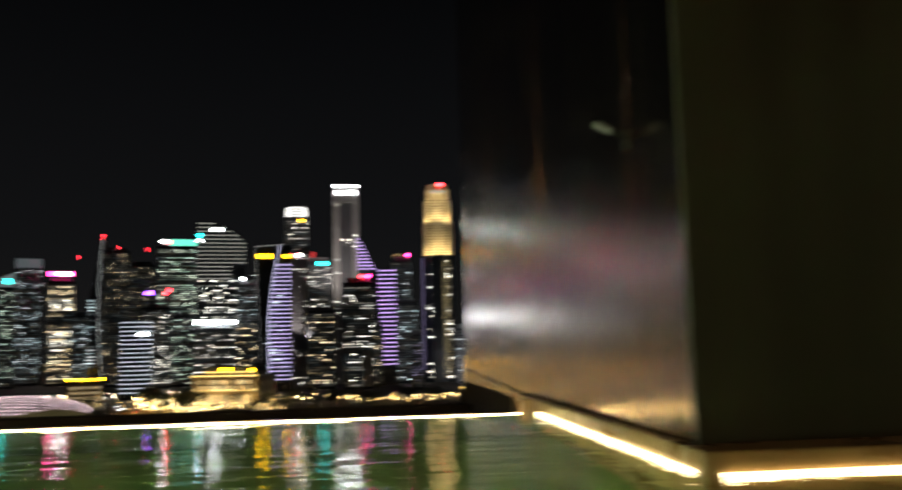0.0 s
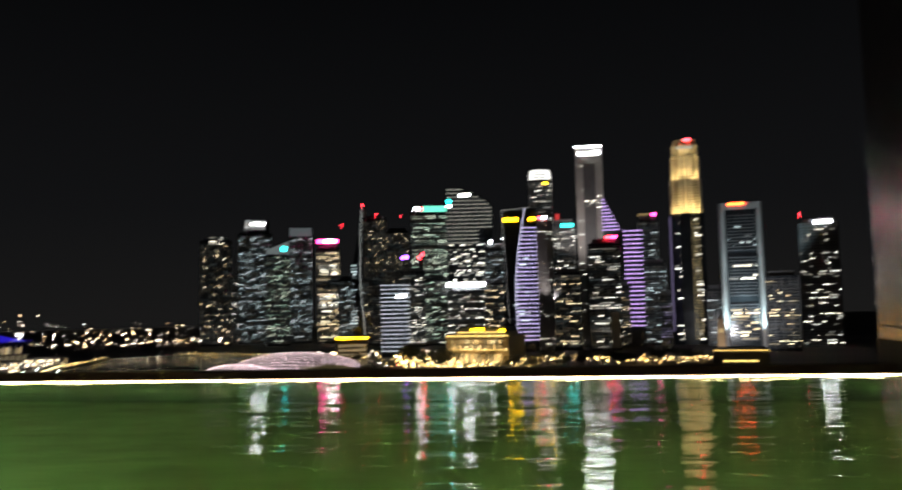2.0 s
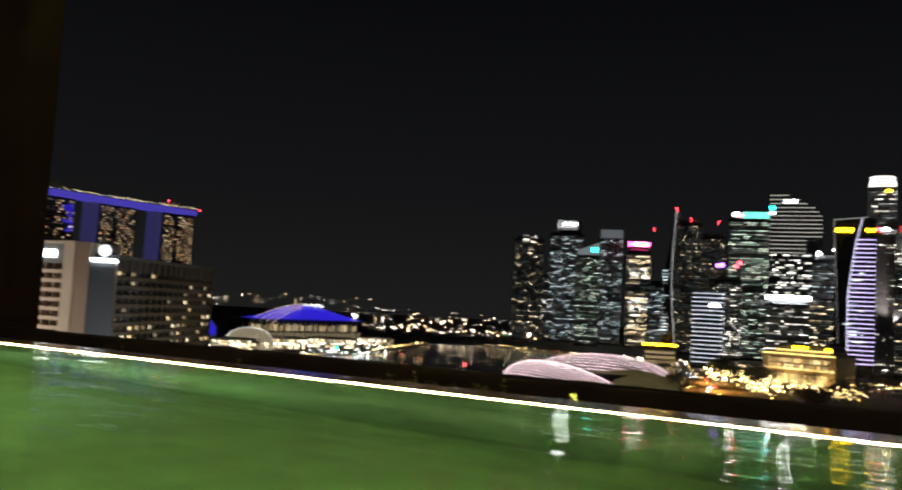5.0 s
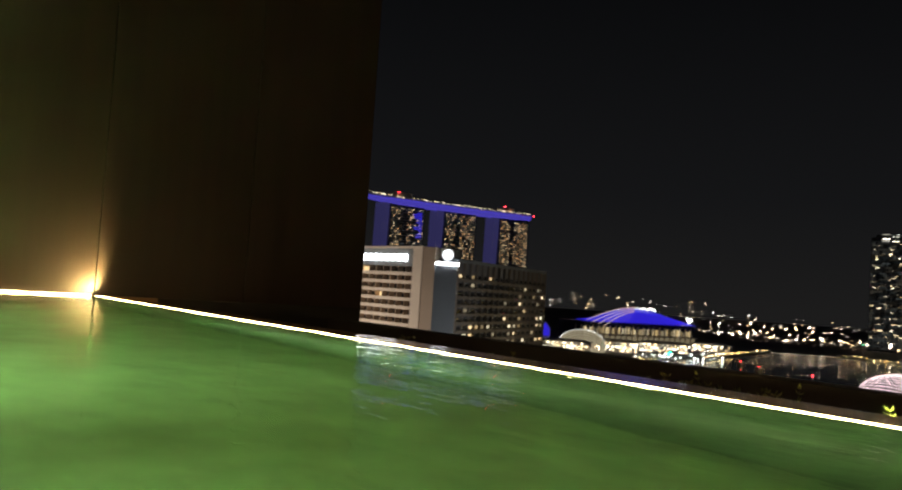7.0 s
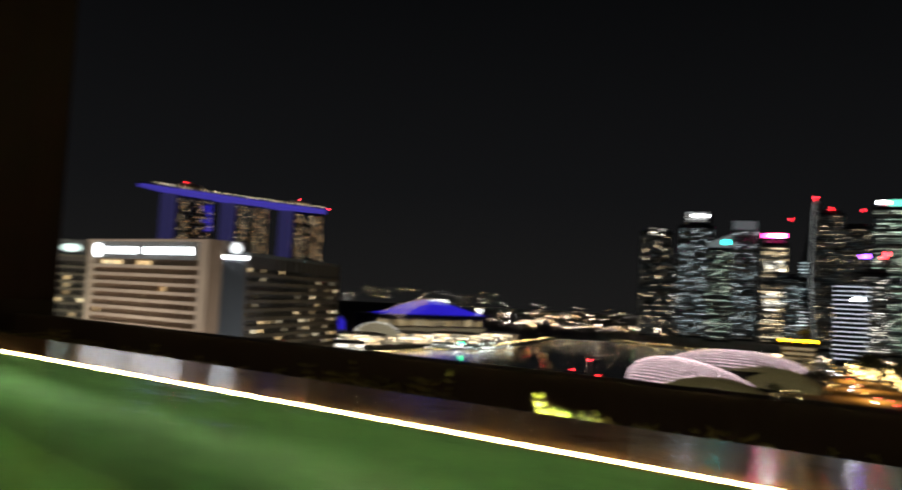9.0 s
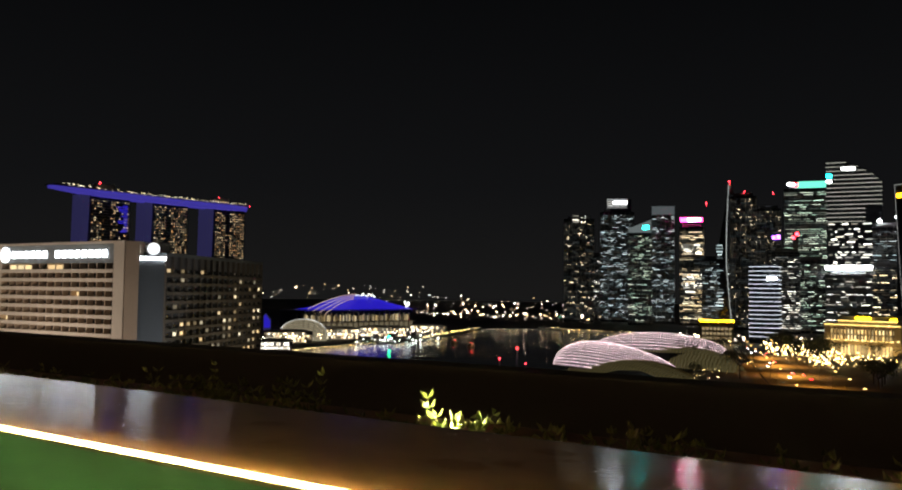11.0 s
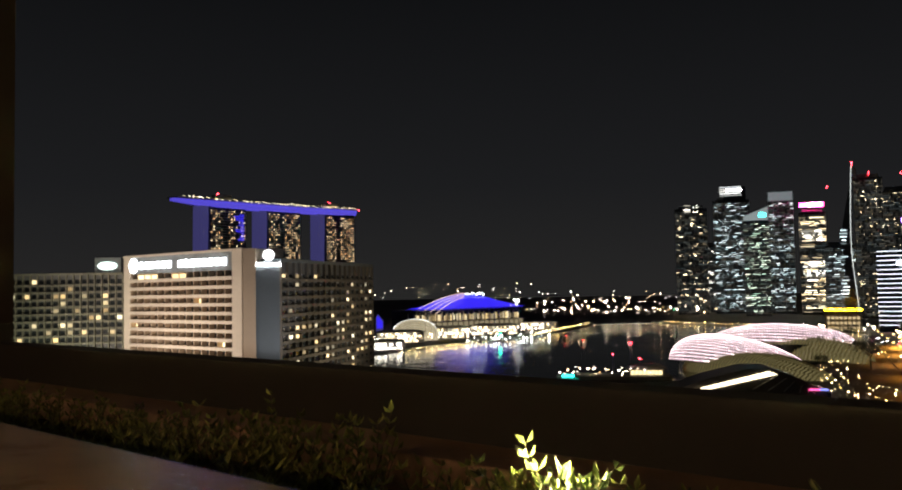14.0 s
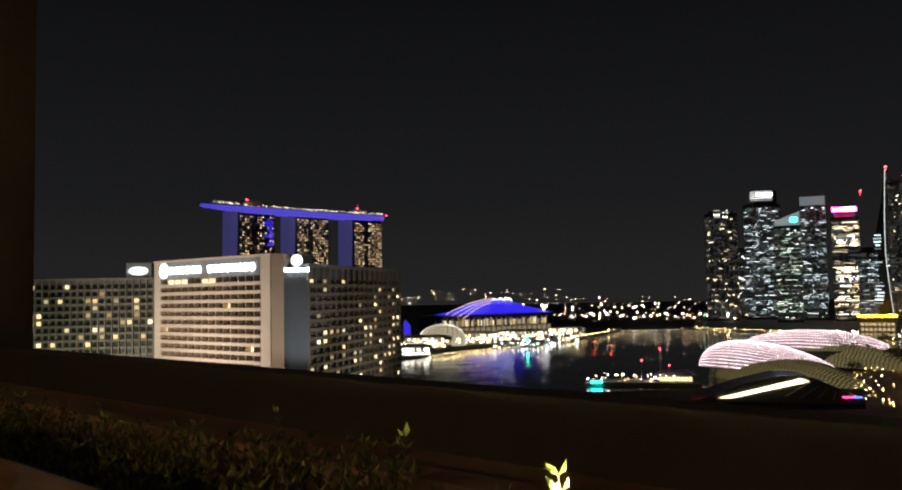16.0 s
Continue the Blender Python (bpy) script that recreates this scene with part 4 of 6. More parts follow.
def gold_tower():
    """Stepped eight-sided granite tower, its upper storeys flooded with gold light."""
    d = 1290
    w = width_of(20.75, 22.95, d)
    h = d * math.tan(radians(10.8)) - GROUND
    t = thing("stepped_tower", facing(21.85, d, 0), "stepped granite tower with gold floodlit upper storeys", "tower", "towers of the skyline")
    zs = [(0, h - 112, 1.04), (h - 112, h - 60, 1.0), (h - 60, h - 26, 0.92), (h - 26, h - 8, 0.82), (h - 8, h, 0.7)]
    for i, (a, b, k) in enumerate(zs):
        part("shaft" if i < 3 else "crown", Mesh().prism(octagon(w / 2 * k * 1.05, 1, w / 2), a, b), GLASSDARK if i == 0 else GRANITE, t)
    q, dark = Mesh(), Mesh()
    for i, (a, b, k) in enumerate(zs[1:3]):
        z = a + 2
        while z < b - 2:
            for j in range(11):
                x = -w * 0.40 * k + w * 0.8 * k * j / 10
                dark.box(x - 0.95, x + 0.95, w / 2 - w / 2 * k * 0.97 - 0.5, w / 2 - w / 2 * k * 0.97 + 0.4, z, z + 2.5)
            z += 4.2
    part("dark_windows", dark, GLASSDARK, t, kind="stuff")
    for i, (a, b, k) in enumerate(zs[1:3]):
        for j in range(5):
            x = -w * 0.38 * k + w * 0.76 * k * j / 4
            part("pier", Mesh().box(x - 0.8, x + 0.8, w / 2 - w / 2 * k - 1.2, w / 2 - w / 2 * k + 3, a, b + 2), GRANITE, t)
    window_runs(q, w * 0.8, 6, h - 116, 4, 2.6, 0.16, 0.0, random.Random(23), 6)
    part("lit_windows", q, W_WHITE, t, kind="stuff")
    q = Mesh()
    z = 8.0
    while z < h - 120:
        for j in range(5):
            q.box(w * 0.12 + 2.6 * j, w * 0.12 + 2.6 * j + 1.1, -0.8, 0.6, z, z + 2.4)
        z += 4.0
    part("lit_bay", q, glow("gold_bay", (0.8, 0.6, 0.25), (1.0, 0.8, 0.4), 0.1, 0.45), t, kind="stuff")
    part("lilac_edge", Mesh().box(-w * 0.52, -w * 0.46, 2, 5, 20, h - 116), glow("lilac_edge", (0.5, 0.4, 0.8), (0.5, 0.4, 0.8), 0.12, 0.12), t, "lilac lit edge")
    sign(t, w * 0.0, w * 0.2, h - 5, h + 2, S_RED, "red crown sign", -1.5 + w * 0.1)
    sign(t, -w * 0.24, w * 0.26, h - 16, h - 10, W_WHITE, "white crown sign", w * 0.08)
    m = t.matrix_world
    for z, watts in ((h - 112, 85000), (h - 60, 65000), (h - 28, 24000)):
        for x in (-0.3, 0.3):
            lamp("tower_flood_fill", "SPOT", m @ Vector((w * x, -14, z - 6)), m @ Vector((w * x * 0.8, w * 0.12, z + 22)), watts, (1.0, 0.74, 0.32), 1.0, 95)


gold_tower()
t, w, h = tower("small_tower", 19.95, 20.7, 0.9, 1100, "small pale lilac lit tower", glow("lilac_windows", (0.6, 0.5, 0.9), (0.75, 0.7, 1.0), 0.1, 0.45), 0.8, 4, 2.6, seed=24)


def slab_tower():
    """Concrete slab tower between two half-round end cores, washed with pale blue light from below."""
    d = 1150
    w = width_of(23.8, 26.55, d)
    h = d * math.tan(radians(6.45)) - GROUND
    t = thing("slab_tower", facing(25.2, d, 0), "broad concrete slab tower with an orange roof sign", "tower", "towers of the skyline")
    part("body", Mesh().box(-w * 0.34, w * 0.34, 1.5, 22, 0, h - 8), GLASSDARK, t)
    for s in (-1, 1):
        part("end_core", Mesh().prism([(s * w * 0.42 + w * 0.085 * math.cos(a), 10 + 11 * math.sin(a)) for a in [i * math.tau / 14 for i in range(14)]], 0, h), CONCRETE, t, smooth=False)
    part("roof_slab", Mesh().box(-w * 0.42, w * 0.42, 0.5, 20, h - 9, h), CONCRETE, t)
    for k, (a, b) in enumerate(((0.06, 0.30), (0.36, 0.62), (0.67, 0.92))):
        z = h * a
        while z < h * b:
            part("sun_breaker", Mesh().box(-w * 0.33, w * 0.33, 0.6, 1.6, z, z + 1.3), FRAMEGREY, t)
            z += 4.1
        q = Mesh()
        window_runs(q, w * 0.64, h * a, h * b, 4.1, 2.8, (0.6, 0.35, 0.12)[k], 1.2, random.Random(30 + k), 8)
        part("lit_windows", q, (W_WARM, W_WHITE, W_COOL)[k], t, kind="stuff")
    sign(t, -w * 0.28, w * 0.10, h - 4.5, h + 1, S_ORANGE, "orange roof sign", -1.0)
    m = t.matrix_world
    # unseen spot added well in front, to brighten the whole slab
    lamp("front_fill", "SPOT", m @ Vector((-20, -120, 20)), m @ Vector((0, 0, 90)), 210000, (0.95, 0.95, 1.0), 2.0, 110)
    for s in (-1, 1):
        lamp("core_floodlight", "SPOT", m @ Vector((s * w * 0.42, -16, 6)), m @ Vector((s * w * 0.42, 0, 95)), 560000, (0.62, 0.9, 1.0), 1.0, 60)


slab_tower()
t, w, h = tower("office_tower", 26.5, 28.5, 1.95, 1100, "low dark office block with few lights", W_WARM, 0.14, 4.0, 3.0, seed=26)
t, w, h = tower("office_tower", 28.6, 30.9, 5.15, 1200, "grey tower with a white roof sign and red beacon", W_WHITE, 0.14, 4.0, 3.0, seed=27, body=CONCRETE)
sign(t, -w * 0.1, w * 0.35, h - 8, h - 2, S_WHITE, "white roof sign")
beacon(t, -w * 0.45, 3, h + 6, 1.3)
# lower blocks that fill the gaps behind
for az0, az1, el, d, lit, f in ((-9.0, -7.6, 2.6, 1850, W_WHITE, 0.2), (-1.6, 0.2, 2.4, 1600, W_COOL, 0.3), (3.2, 5.9, 2.4, 1420, W_GREEN, 0.5), (8.2, 9.8, 2.0, 1330, W_WARM, 0.3), (13.0, 14.8, 2.6, 1180, W_WARM, 0.25), (17.2, 18.0, 1.6, 1220, W_WARM, 0.3), (18.7, 20.4, 3.0, 1290, W_COOL, 0.3), (22.9, 23.9, 1.2, 1240, W_COOL, 0.35)):
    tower("office_block", az0, az1, el, d, "lower office block between the towers", lit, f, 4.0, 3.0, seed=int(az0 * 7))


# ---------------------------------------------------------------- the resort with three towers and a sky deck
def resort():
    a, b = bearing(-43.2, 1290), bearing(-31.42, 1500)
    top = 1290 * math.tan(radians(6.2)) - GROUND
    along = (b - a).normalized()
    L = (b - a).length
    yaw = math.degrees(math.atan2(along.y, along.x))
    t = thing("resort", Matrix.Translation((a.x, a.y, GROUND)) @ pose(0, 0, 0, 0, 0, yaw), "three-tower resort carrying a long blue-lit sky deck", "resort")
    # the boat-shaped deck
    n = 40
    hull = Mesh()
    secs = [(0.0, -6), (0.35, -9), (0.75, -8), (1.0, -3), (1.0, 0)]
    for i in range(n + 1):
        s = i / n
        half = 19 * min(1, (0.06 + s * 4.0) ** 0.55) * min(1, (0.25 + (1 - s) * 6) ** 0.5)
        sag = 3.0 * (2 * s - 1) ** 2 - 3.0
        bow = 10 * math.sin(math.pi * s)
        ring = [(-k * half, z) for k, z in secs[::-1]] + [(k * half, z) for k, z in secs[1:]]
        hull.v += [(L * s, y + 19 - bow, top + z * (0.5 + 0.5 * min(1, s * 5)) + sag) for y, z in ring]
    m = 9
    for i in range(n):
        for j in range(m - 1):
            k = i * m + j
            hull.f.append((k, k + m, k + m + 1, k + 1))
    hull.f += [tuple(range(m - 1, -1, -1)), tuple(range(n * m, n * m + m))]
    # no blue lamps here: the hull itself glows instead of their wash
    part("sky_deck", hull, DECKBLUE, t, "boat-shaped deck, its hull glowing in place of a blue wash")
    deck = Mesh()
    for i in range(n):
        s0, s1 = i / n, (i + 1) / n
        deck.box(L * s0, L * s1 + 0.1, 3 - 10 * math.sin(math.pi * s0), 30 - 10 * math.sin(math.pi * s0), top + 3 * (2 * s0 - 1) ** 2 - 3, top + 3 * (2 * s0 - 1) ** 2 - 1.5)
    part("deck_top", deck, FRAMEGREY, t)
    rim_lamps = Mesh()
    r = random.Random(3)
    for i in range(120):
        s = 0.03 + 0.95 * i / 119
        if 0.14 < s < 0.30 and r.random() < 0.6:
            continue
        rim_lamps.dot((L * s, 2 - 10 * math.sin(math.pi * s) + r.uniform(-1, 6), top + 3 * (2 * s - 1) ** 2 - 0.5 + r.uniform(-0.5, 1.4)), r.uniform(0.5, 1.2))
    part("deck_lamps", rim_lamps, glow("deck_lamp", (1.0, 0.7, 0.3), (1.0, 0.95, 0.8), 0.6, 2.4), t, kind="stuff")
    for x0, x1 in ((0.19, 0.27), (0.80, 0.88)):
        part("roof_house", Mesh().box(L * x0, L * x1, 8, 20, top - 2, top + 9), CONCRETE, t)
    part("beacon", Mesh().dot((L * 0.2, 8, top + 10), 1.4), S_RED, t)
    part("beacon", Mesh().dot((L * 0.82, 8, top + 10), 1.4), S_RED, t)
    part("beacon", Mesh().dot((L * 0.995, 2, top), 1.4), S_RED, t)
    for x0, x1, lit, bluewin in ((0.115, 0.345, 0.40, True), (0.415, 0.645, 0.62, False), (0.75, 0.98, 0.8, False)):
        w = L * (x1 - x0)
        # end walls emit dim blue themselves, with no lamp washing them
        part("end_wall", Mesh().profile([(L * x0 + 2, 0), (L * x0 + w * 0.14, 0), (L * x0 + w * 0.22, top - 9), (L * x0 + w * 0.05, top - 9)], 12, 34), DIMBLUE, t, "tower end wall glowing in place of a dim blue wash")
        part("slab", Mesh().box(L * x0 + w * 0.21, L * x1, 9, 32, 0, top - 9), GLASSDARK, t)
        q, dk = Mesh(), Mesh()
        bays = 14
        bw = w * 0.77 / bays
        z = 40.0
        while z < top - 14:
            for j in range(bays):
                x = L * x0 + w * 0.22 + bw * j
                if r.random() < (lit if j not in (5, 6) else lit * 0.2):
                    q.box(x + bw * 0.25, x + bw * 0.7, 8.5, 9.2, z, z + 1.5)
            dk.box(L * x0 + w * 0.24, L * x1, 8.3, 9, z - 1.1, z - 0.5)
            z += 4.1
        part("lit_windows", q, glow("hotel_windows", (1.0, 0.5, 0.18), (1.0, 0.85, 0.55), 0.06, 1.0), t, kind="stuff")
        part("balcony_edges", dk, FRAMEGREY, t, kind="stuff")
        if bluewin:
            q = Mesh()
            for k in range(16):
                q.box(L * x0 + w * r.uniform(0.72, 0.92), L * x0 + w * 0.95, 8.2, 8.5, top - 60 + 2.6 * k, top - 58.6 + 2.6 * k)
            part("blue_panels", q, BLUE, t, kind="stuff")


resort()


# ---------------------------------------------------------------- hotel block and its neighbour
def frame_between(p, q, z=GROUND):
    """A frame at p, its x towards q, its -y towards the pool."""
    d = (q - p)
    return Matrix.Translation((p.x, p.y, z)) @ pose(0, 0, 0, 0, 0, math.degrees(math.atan2(d.y, d.x))), math.hypot(d.x, d.y)


def hotel():
    pl, pc = bearing(-46.5, 437), bearing(-39.3, 362)
    m, L = frame_between(pl, pc)
    H = 362 * math.tan(radians(2.88)) - GROUND
    t = thing("hotel", m, "pale hotel slab with balcony floors and a white roof sign", "hotel")
    # dark wall colour carries the shade of the recessed balconies
    part("rear_wall", Mesh().box(0, L, 3.2, 22, 0, H - 3), RECESSDARK, t, "room fronts behind the balconies, shade put into their colour")
    part("end_pier", Mesh().box(0, 5.5, -0.3, 22, 0, H - 0.5), CREAM, t)
    part("side_pier", Mesh().box(L - 6.5, L, -0.3, 22, 0, H), CREAM, t)
    wall = part("sign_wall", Mesh().box(5.5, L - 6.5, 0.0, 20, H - 8.5, H - 0.6), SLATE, t, "grey sign wall under the roof")
    part("roof_slab", Mesh().box(-0.3, L + 0.3, -0.6, 22, H - 0.6, H + 0.4), CREAM, t)
    storey, z = 3.75, 2.0
    bays = 14
    bw = (L - 12) / bays
    for j in range(bays + 1):
        part("balcony_fin", Mesh().box(5.5 + bw * j - 0.22, 5.5 + bw * j + 0.22, 0.25, 3.2, 0, H - 8.5), TAN, t)
    while z < H - 10:
        softened(part("balcony_front", Mesh().box(5.5, L - 6.5, -0.5, 3.2, z, z + 1.5), CREAM, t), 0.1)
        z += storey
    glassq, litq = Mesh(), Mesh()
    r = random.Random(11)
    z = 2.0
    while z < H - 10:
        for j in range(bays):
            x = 5.5 + bw * j
            top_row = z > H - 15
            if (top_row and j in (1, 2, 3, 6, 7)) or r.random() < 0.02:
                litq.box(x + 0.4, x + bw - 0.4, 0.5 if top_row else 2.9, 3.15, z + 1.55, min(z + 3.3, H - 8.55))
            else:
                glassq.box(x + 0.45, x + bw * 0.55, 2.95, 3.15, z + 1.5, z + 3.4)
        z += storey
    part("balcony_doors", glassq, GLASSDARK, t, kind="stuff")
    part("lit_rooms", litq, glow("lit_room", (1.0, 0.66, 0.3), (1.0, 0.8, 0.45), 0.7, 1.3), t, kind="stuff")
    # roof sign: a round emblem and one plain bar for each letter
    q = Mesh().tube((9.0, -0.3, H - 4.6), (9.0, -0.9, H - 4.6), 3.4, 3.4, 20)
    part("emblem", q, glow("roof_sign_white", (0.95, 0.98, 1.0), (0.95, 0.98, 1.0), 2.4, 2.4), t, "white round emblem")
    letters = [1, 1, 1, 1, 1, 1, 0, 1, 1, 1, 1, 1, 1, 1, 1]
    span = (L - 6.5 - 14.0 - 2.5) / len(letters)
    SIGN = glow("sign_letter_white", (0.93, 0.96, 1.0), (0.93, 0.96, 1.0), 7.0, 7.0)
    for k, on in enumerate(letters):
        if on:
            x = 14.0 + span * k
            softened(part("sign_bar", Mesh().box(x, x + span * 0.60, -0.6, -0.1, H - 6.1, H - 3.2), SIGN, wall, "white plain bar of the roof sign"), 0.15)
    mw = t.matrix_world
    for x in (0.2, 0.5, 0.8):
        lamp("facade_floodlight", "SPOT", mw @ Vector((L * x, -60, 20)), mw @ Vector((L * x, 0, 64)), 38000, (1.0, 0.82, 0.66), 1.0, 110)

    # corner: tan pier, grey blank wall with the round emblem, and the darker wing
    pa, pb = bearing(-39.28, 361.5), bearing(-38.45, 360)
    m2, L2 = frame_between(pa, pb)
    c = thing("hotel_corner", m2, "tan stair pier and blank grey wall with a round emblem", "hotel")
    part("pier", Mesh().box(0.1, L2, 0.0, 26, 0, H + 0.2), TAN, c)
    pw, pv = bearing(-36.77, 362), bearing(-30.72, 470)
    m3, L3 = frame_between(pb, pw)
    inv = m2.inverted() @ m3
    g = part("blank_wall", Mesh().box(0.05, L3, 0.2, 14, 0, H - 5.6), SLATE, c, "blank slate grey wall")
    g.matrix_local = inv
    q = part("emblem", Mesh().tube((L3 * 0.5, 0.1, H - 2.7), (L3 * 0.5, -0.6, H - 2.7), 2.4, 2.4, 20), glow("emblem_white", (0.93, 0.97, 1.0), (0.93, 0.97, 1.0), 1.1, 1.1), c, "white round emblem")
    q.matrix_local = inv
    q = part("emblem_mast", Mesh().box(L3 * 0.42, L3 * 0.58, 0.3, 0.9, H - 7, H - 1.0), SLATE, c)
    q.matrix_local = inv
    for k in range(7):
        q = part("sign_bar", Mesh().box(0.4 + k * L3 / 7.3, 0.4 + (k + 0.72) * L3 / 7.3, -0.5, 0.0, H - 7.2, H - 5.9), SIGN, c, "white plain bar of the small sign")
        q.matrix_local = inv

    lamp("facade_floodlight", "SPOT", m3 @ Vector((L3 * 0.5 + 14, -40, 20)), m3 @ Vector((L3 * 0.5, 0, 60)), 15000, (0.95, 0.95, 1.0), 1.0, 60)
    m4, L4 = frame_between(pw, pv)
    g = thing("hotel_wing", m4, "dark hotel wing with a grid of small warm windows", "hotel")
    H4 = 362 * math.tan(radians(2.05)) - GROUND
    part("rear_wall", Mesh().box(0, L4, 1.2, 20, 0, H4), FRAMEGREY, g)
    part("roof_edge", Mesh().box(-0.2, L4, -0.2, 20, H4 - 0.2, H4 + 1.2), SLATE, g)
    litw, dark = Mesh(), Mesh()
    n = 17
    bw = L4 / n
    storey, z = 3.75, 2.0
    grey = surface("wing_grid", (0.16, 0.14, 0.115), 0.8, 0, 0.1, 0.2, 1, 0.1)
    for j in range(n + 1):
        part("window_pier", Mesh().box(bw * j - 0.35, bw * j + 0.35, 0.0, 1.2, 0, H4), grey, g)
    while z < H4 - 4:
        part("floor_edge", Mesh().box(-0.1, L4, -0.15, 1.2, z - 1.2, z), grey, g)
        for j in range(n):
            k = (dark, litw)[r.random() < (0.32 if z < H4 - 12 else 0.18)]
            k.box(bw * j + 1.0, bw * (j + 1) - 1.3, 0.9, 1.15, z + 0.5, z + 1.9)
        z += storey
    lamp("facade_floodlight", "SPOT", m4 @ Vector((L4 * 0.45, -55, 15)), m4 @ Vector((L4 * 0.45, 0, 55)), 22000, (1.0, 0.85, 0.6), 1.0, 120)
    part("dark_windows", dark, GLASSDARK, g, kind="stuff")
    part("lit_windows", litw, glow("wing_windows", (1.0, 0.66, 0.28), (1.0, 0.88, 0.6), 0.12, 1.2), g, kind="stuff")


hotel()


def neighbour():
    m, L = frame_between(bearing(-56.0, 480), bearing(-46.6, 455))
    H = 455 * math.tan(radians(1.3)) - GROUND
    t = thing("apartment_hotel", m, "wide dim hotel block with gridded balconies", "hotel")
    part("rear_wall", Mesh().box(0, L, 1.5, 20, 0, H), FRAMEGREY, t)
    grey = surface("neighbour_grid", (0.22, 0.21, 0.17), 0.8, 0, 0.1, 0.2, 1, 0.1)
    litw, dark = Mesh(), Mesh()
    n = 24
    bw = L / n
    r = random.Random(21)
    for j in range(n + 1):
        part("balcony_fin", Mesh().box(bw * j - 0.3, bw * j + 0.3, 0, 1.5, 0, H), grey, t)
    z = 1.0
    while z < H - 1:
        part("balcony_edge", Mesh().box(0, L, -0.4, 1.5, z - 0.9, z), grey, t)
        for j in range(n):
            k = litw if r.random() < 0.2 else dark
            k.box(bw * j + 0.6, bw * (j + 1) - 0.6, 1.2, 1.45, z + 0.3, z + 2.3)
        z += 3.6
    part("dark_windows", dark, GLASSDARK, t, kind="stuff")
    part("lit_windows", litw, glow("neighbour_windows", (1.0, 0.62, 0.22), (1.0, 0.85, 0.5), 0.15, 0.9), t, kind="stuff")
    part("roof_edge", Mesh().box(0, L, -0.4, 20, H, H + 1.0), grey, t)
    x = L * (1 - (47.47 - 46.6) / 9.4)
    part("sign_box", Mesh().box(x - 6, L - 1, 1, 5, H + 1, H + 8.5), SLATE, t)
    q = Mesh()
    q.prism([(x + 4.8 * math.cos(a), 2.1 * math.sin(a)) for a in [i * math.tau / 18 for i in range(18)]], -0.4, 0)
    e = part("emblem", q, glow("green_white_sign", (0.75, 1.0, 0.9), (0.75, 1.0, 0.9), 1.0, 1.0), t, "pale green-white oval sign")
    e.matrix_local = Matrix.Translation((0, 0.6, H + 4.4)) @ pose(0, 0, 0, 90, 0, 0)
    lamp("facade_floodlight", "SPOT", m @ Vector((L * 0.6, -40, 15)), m @ Vector((L * 0.6, 0, 55)), 20000, (0.97, 0.95, 0.65), 1.0, 120)


neighbour()


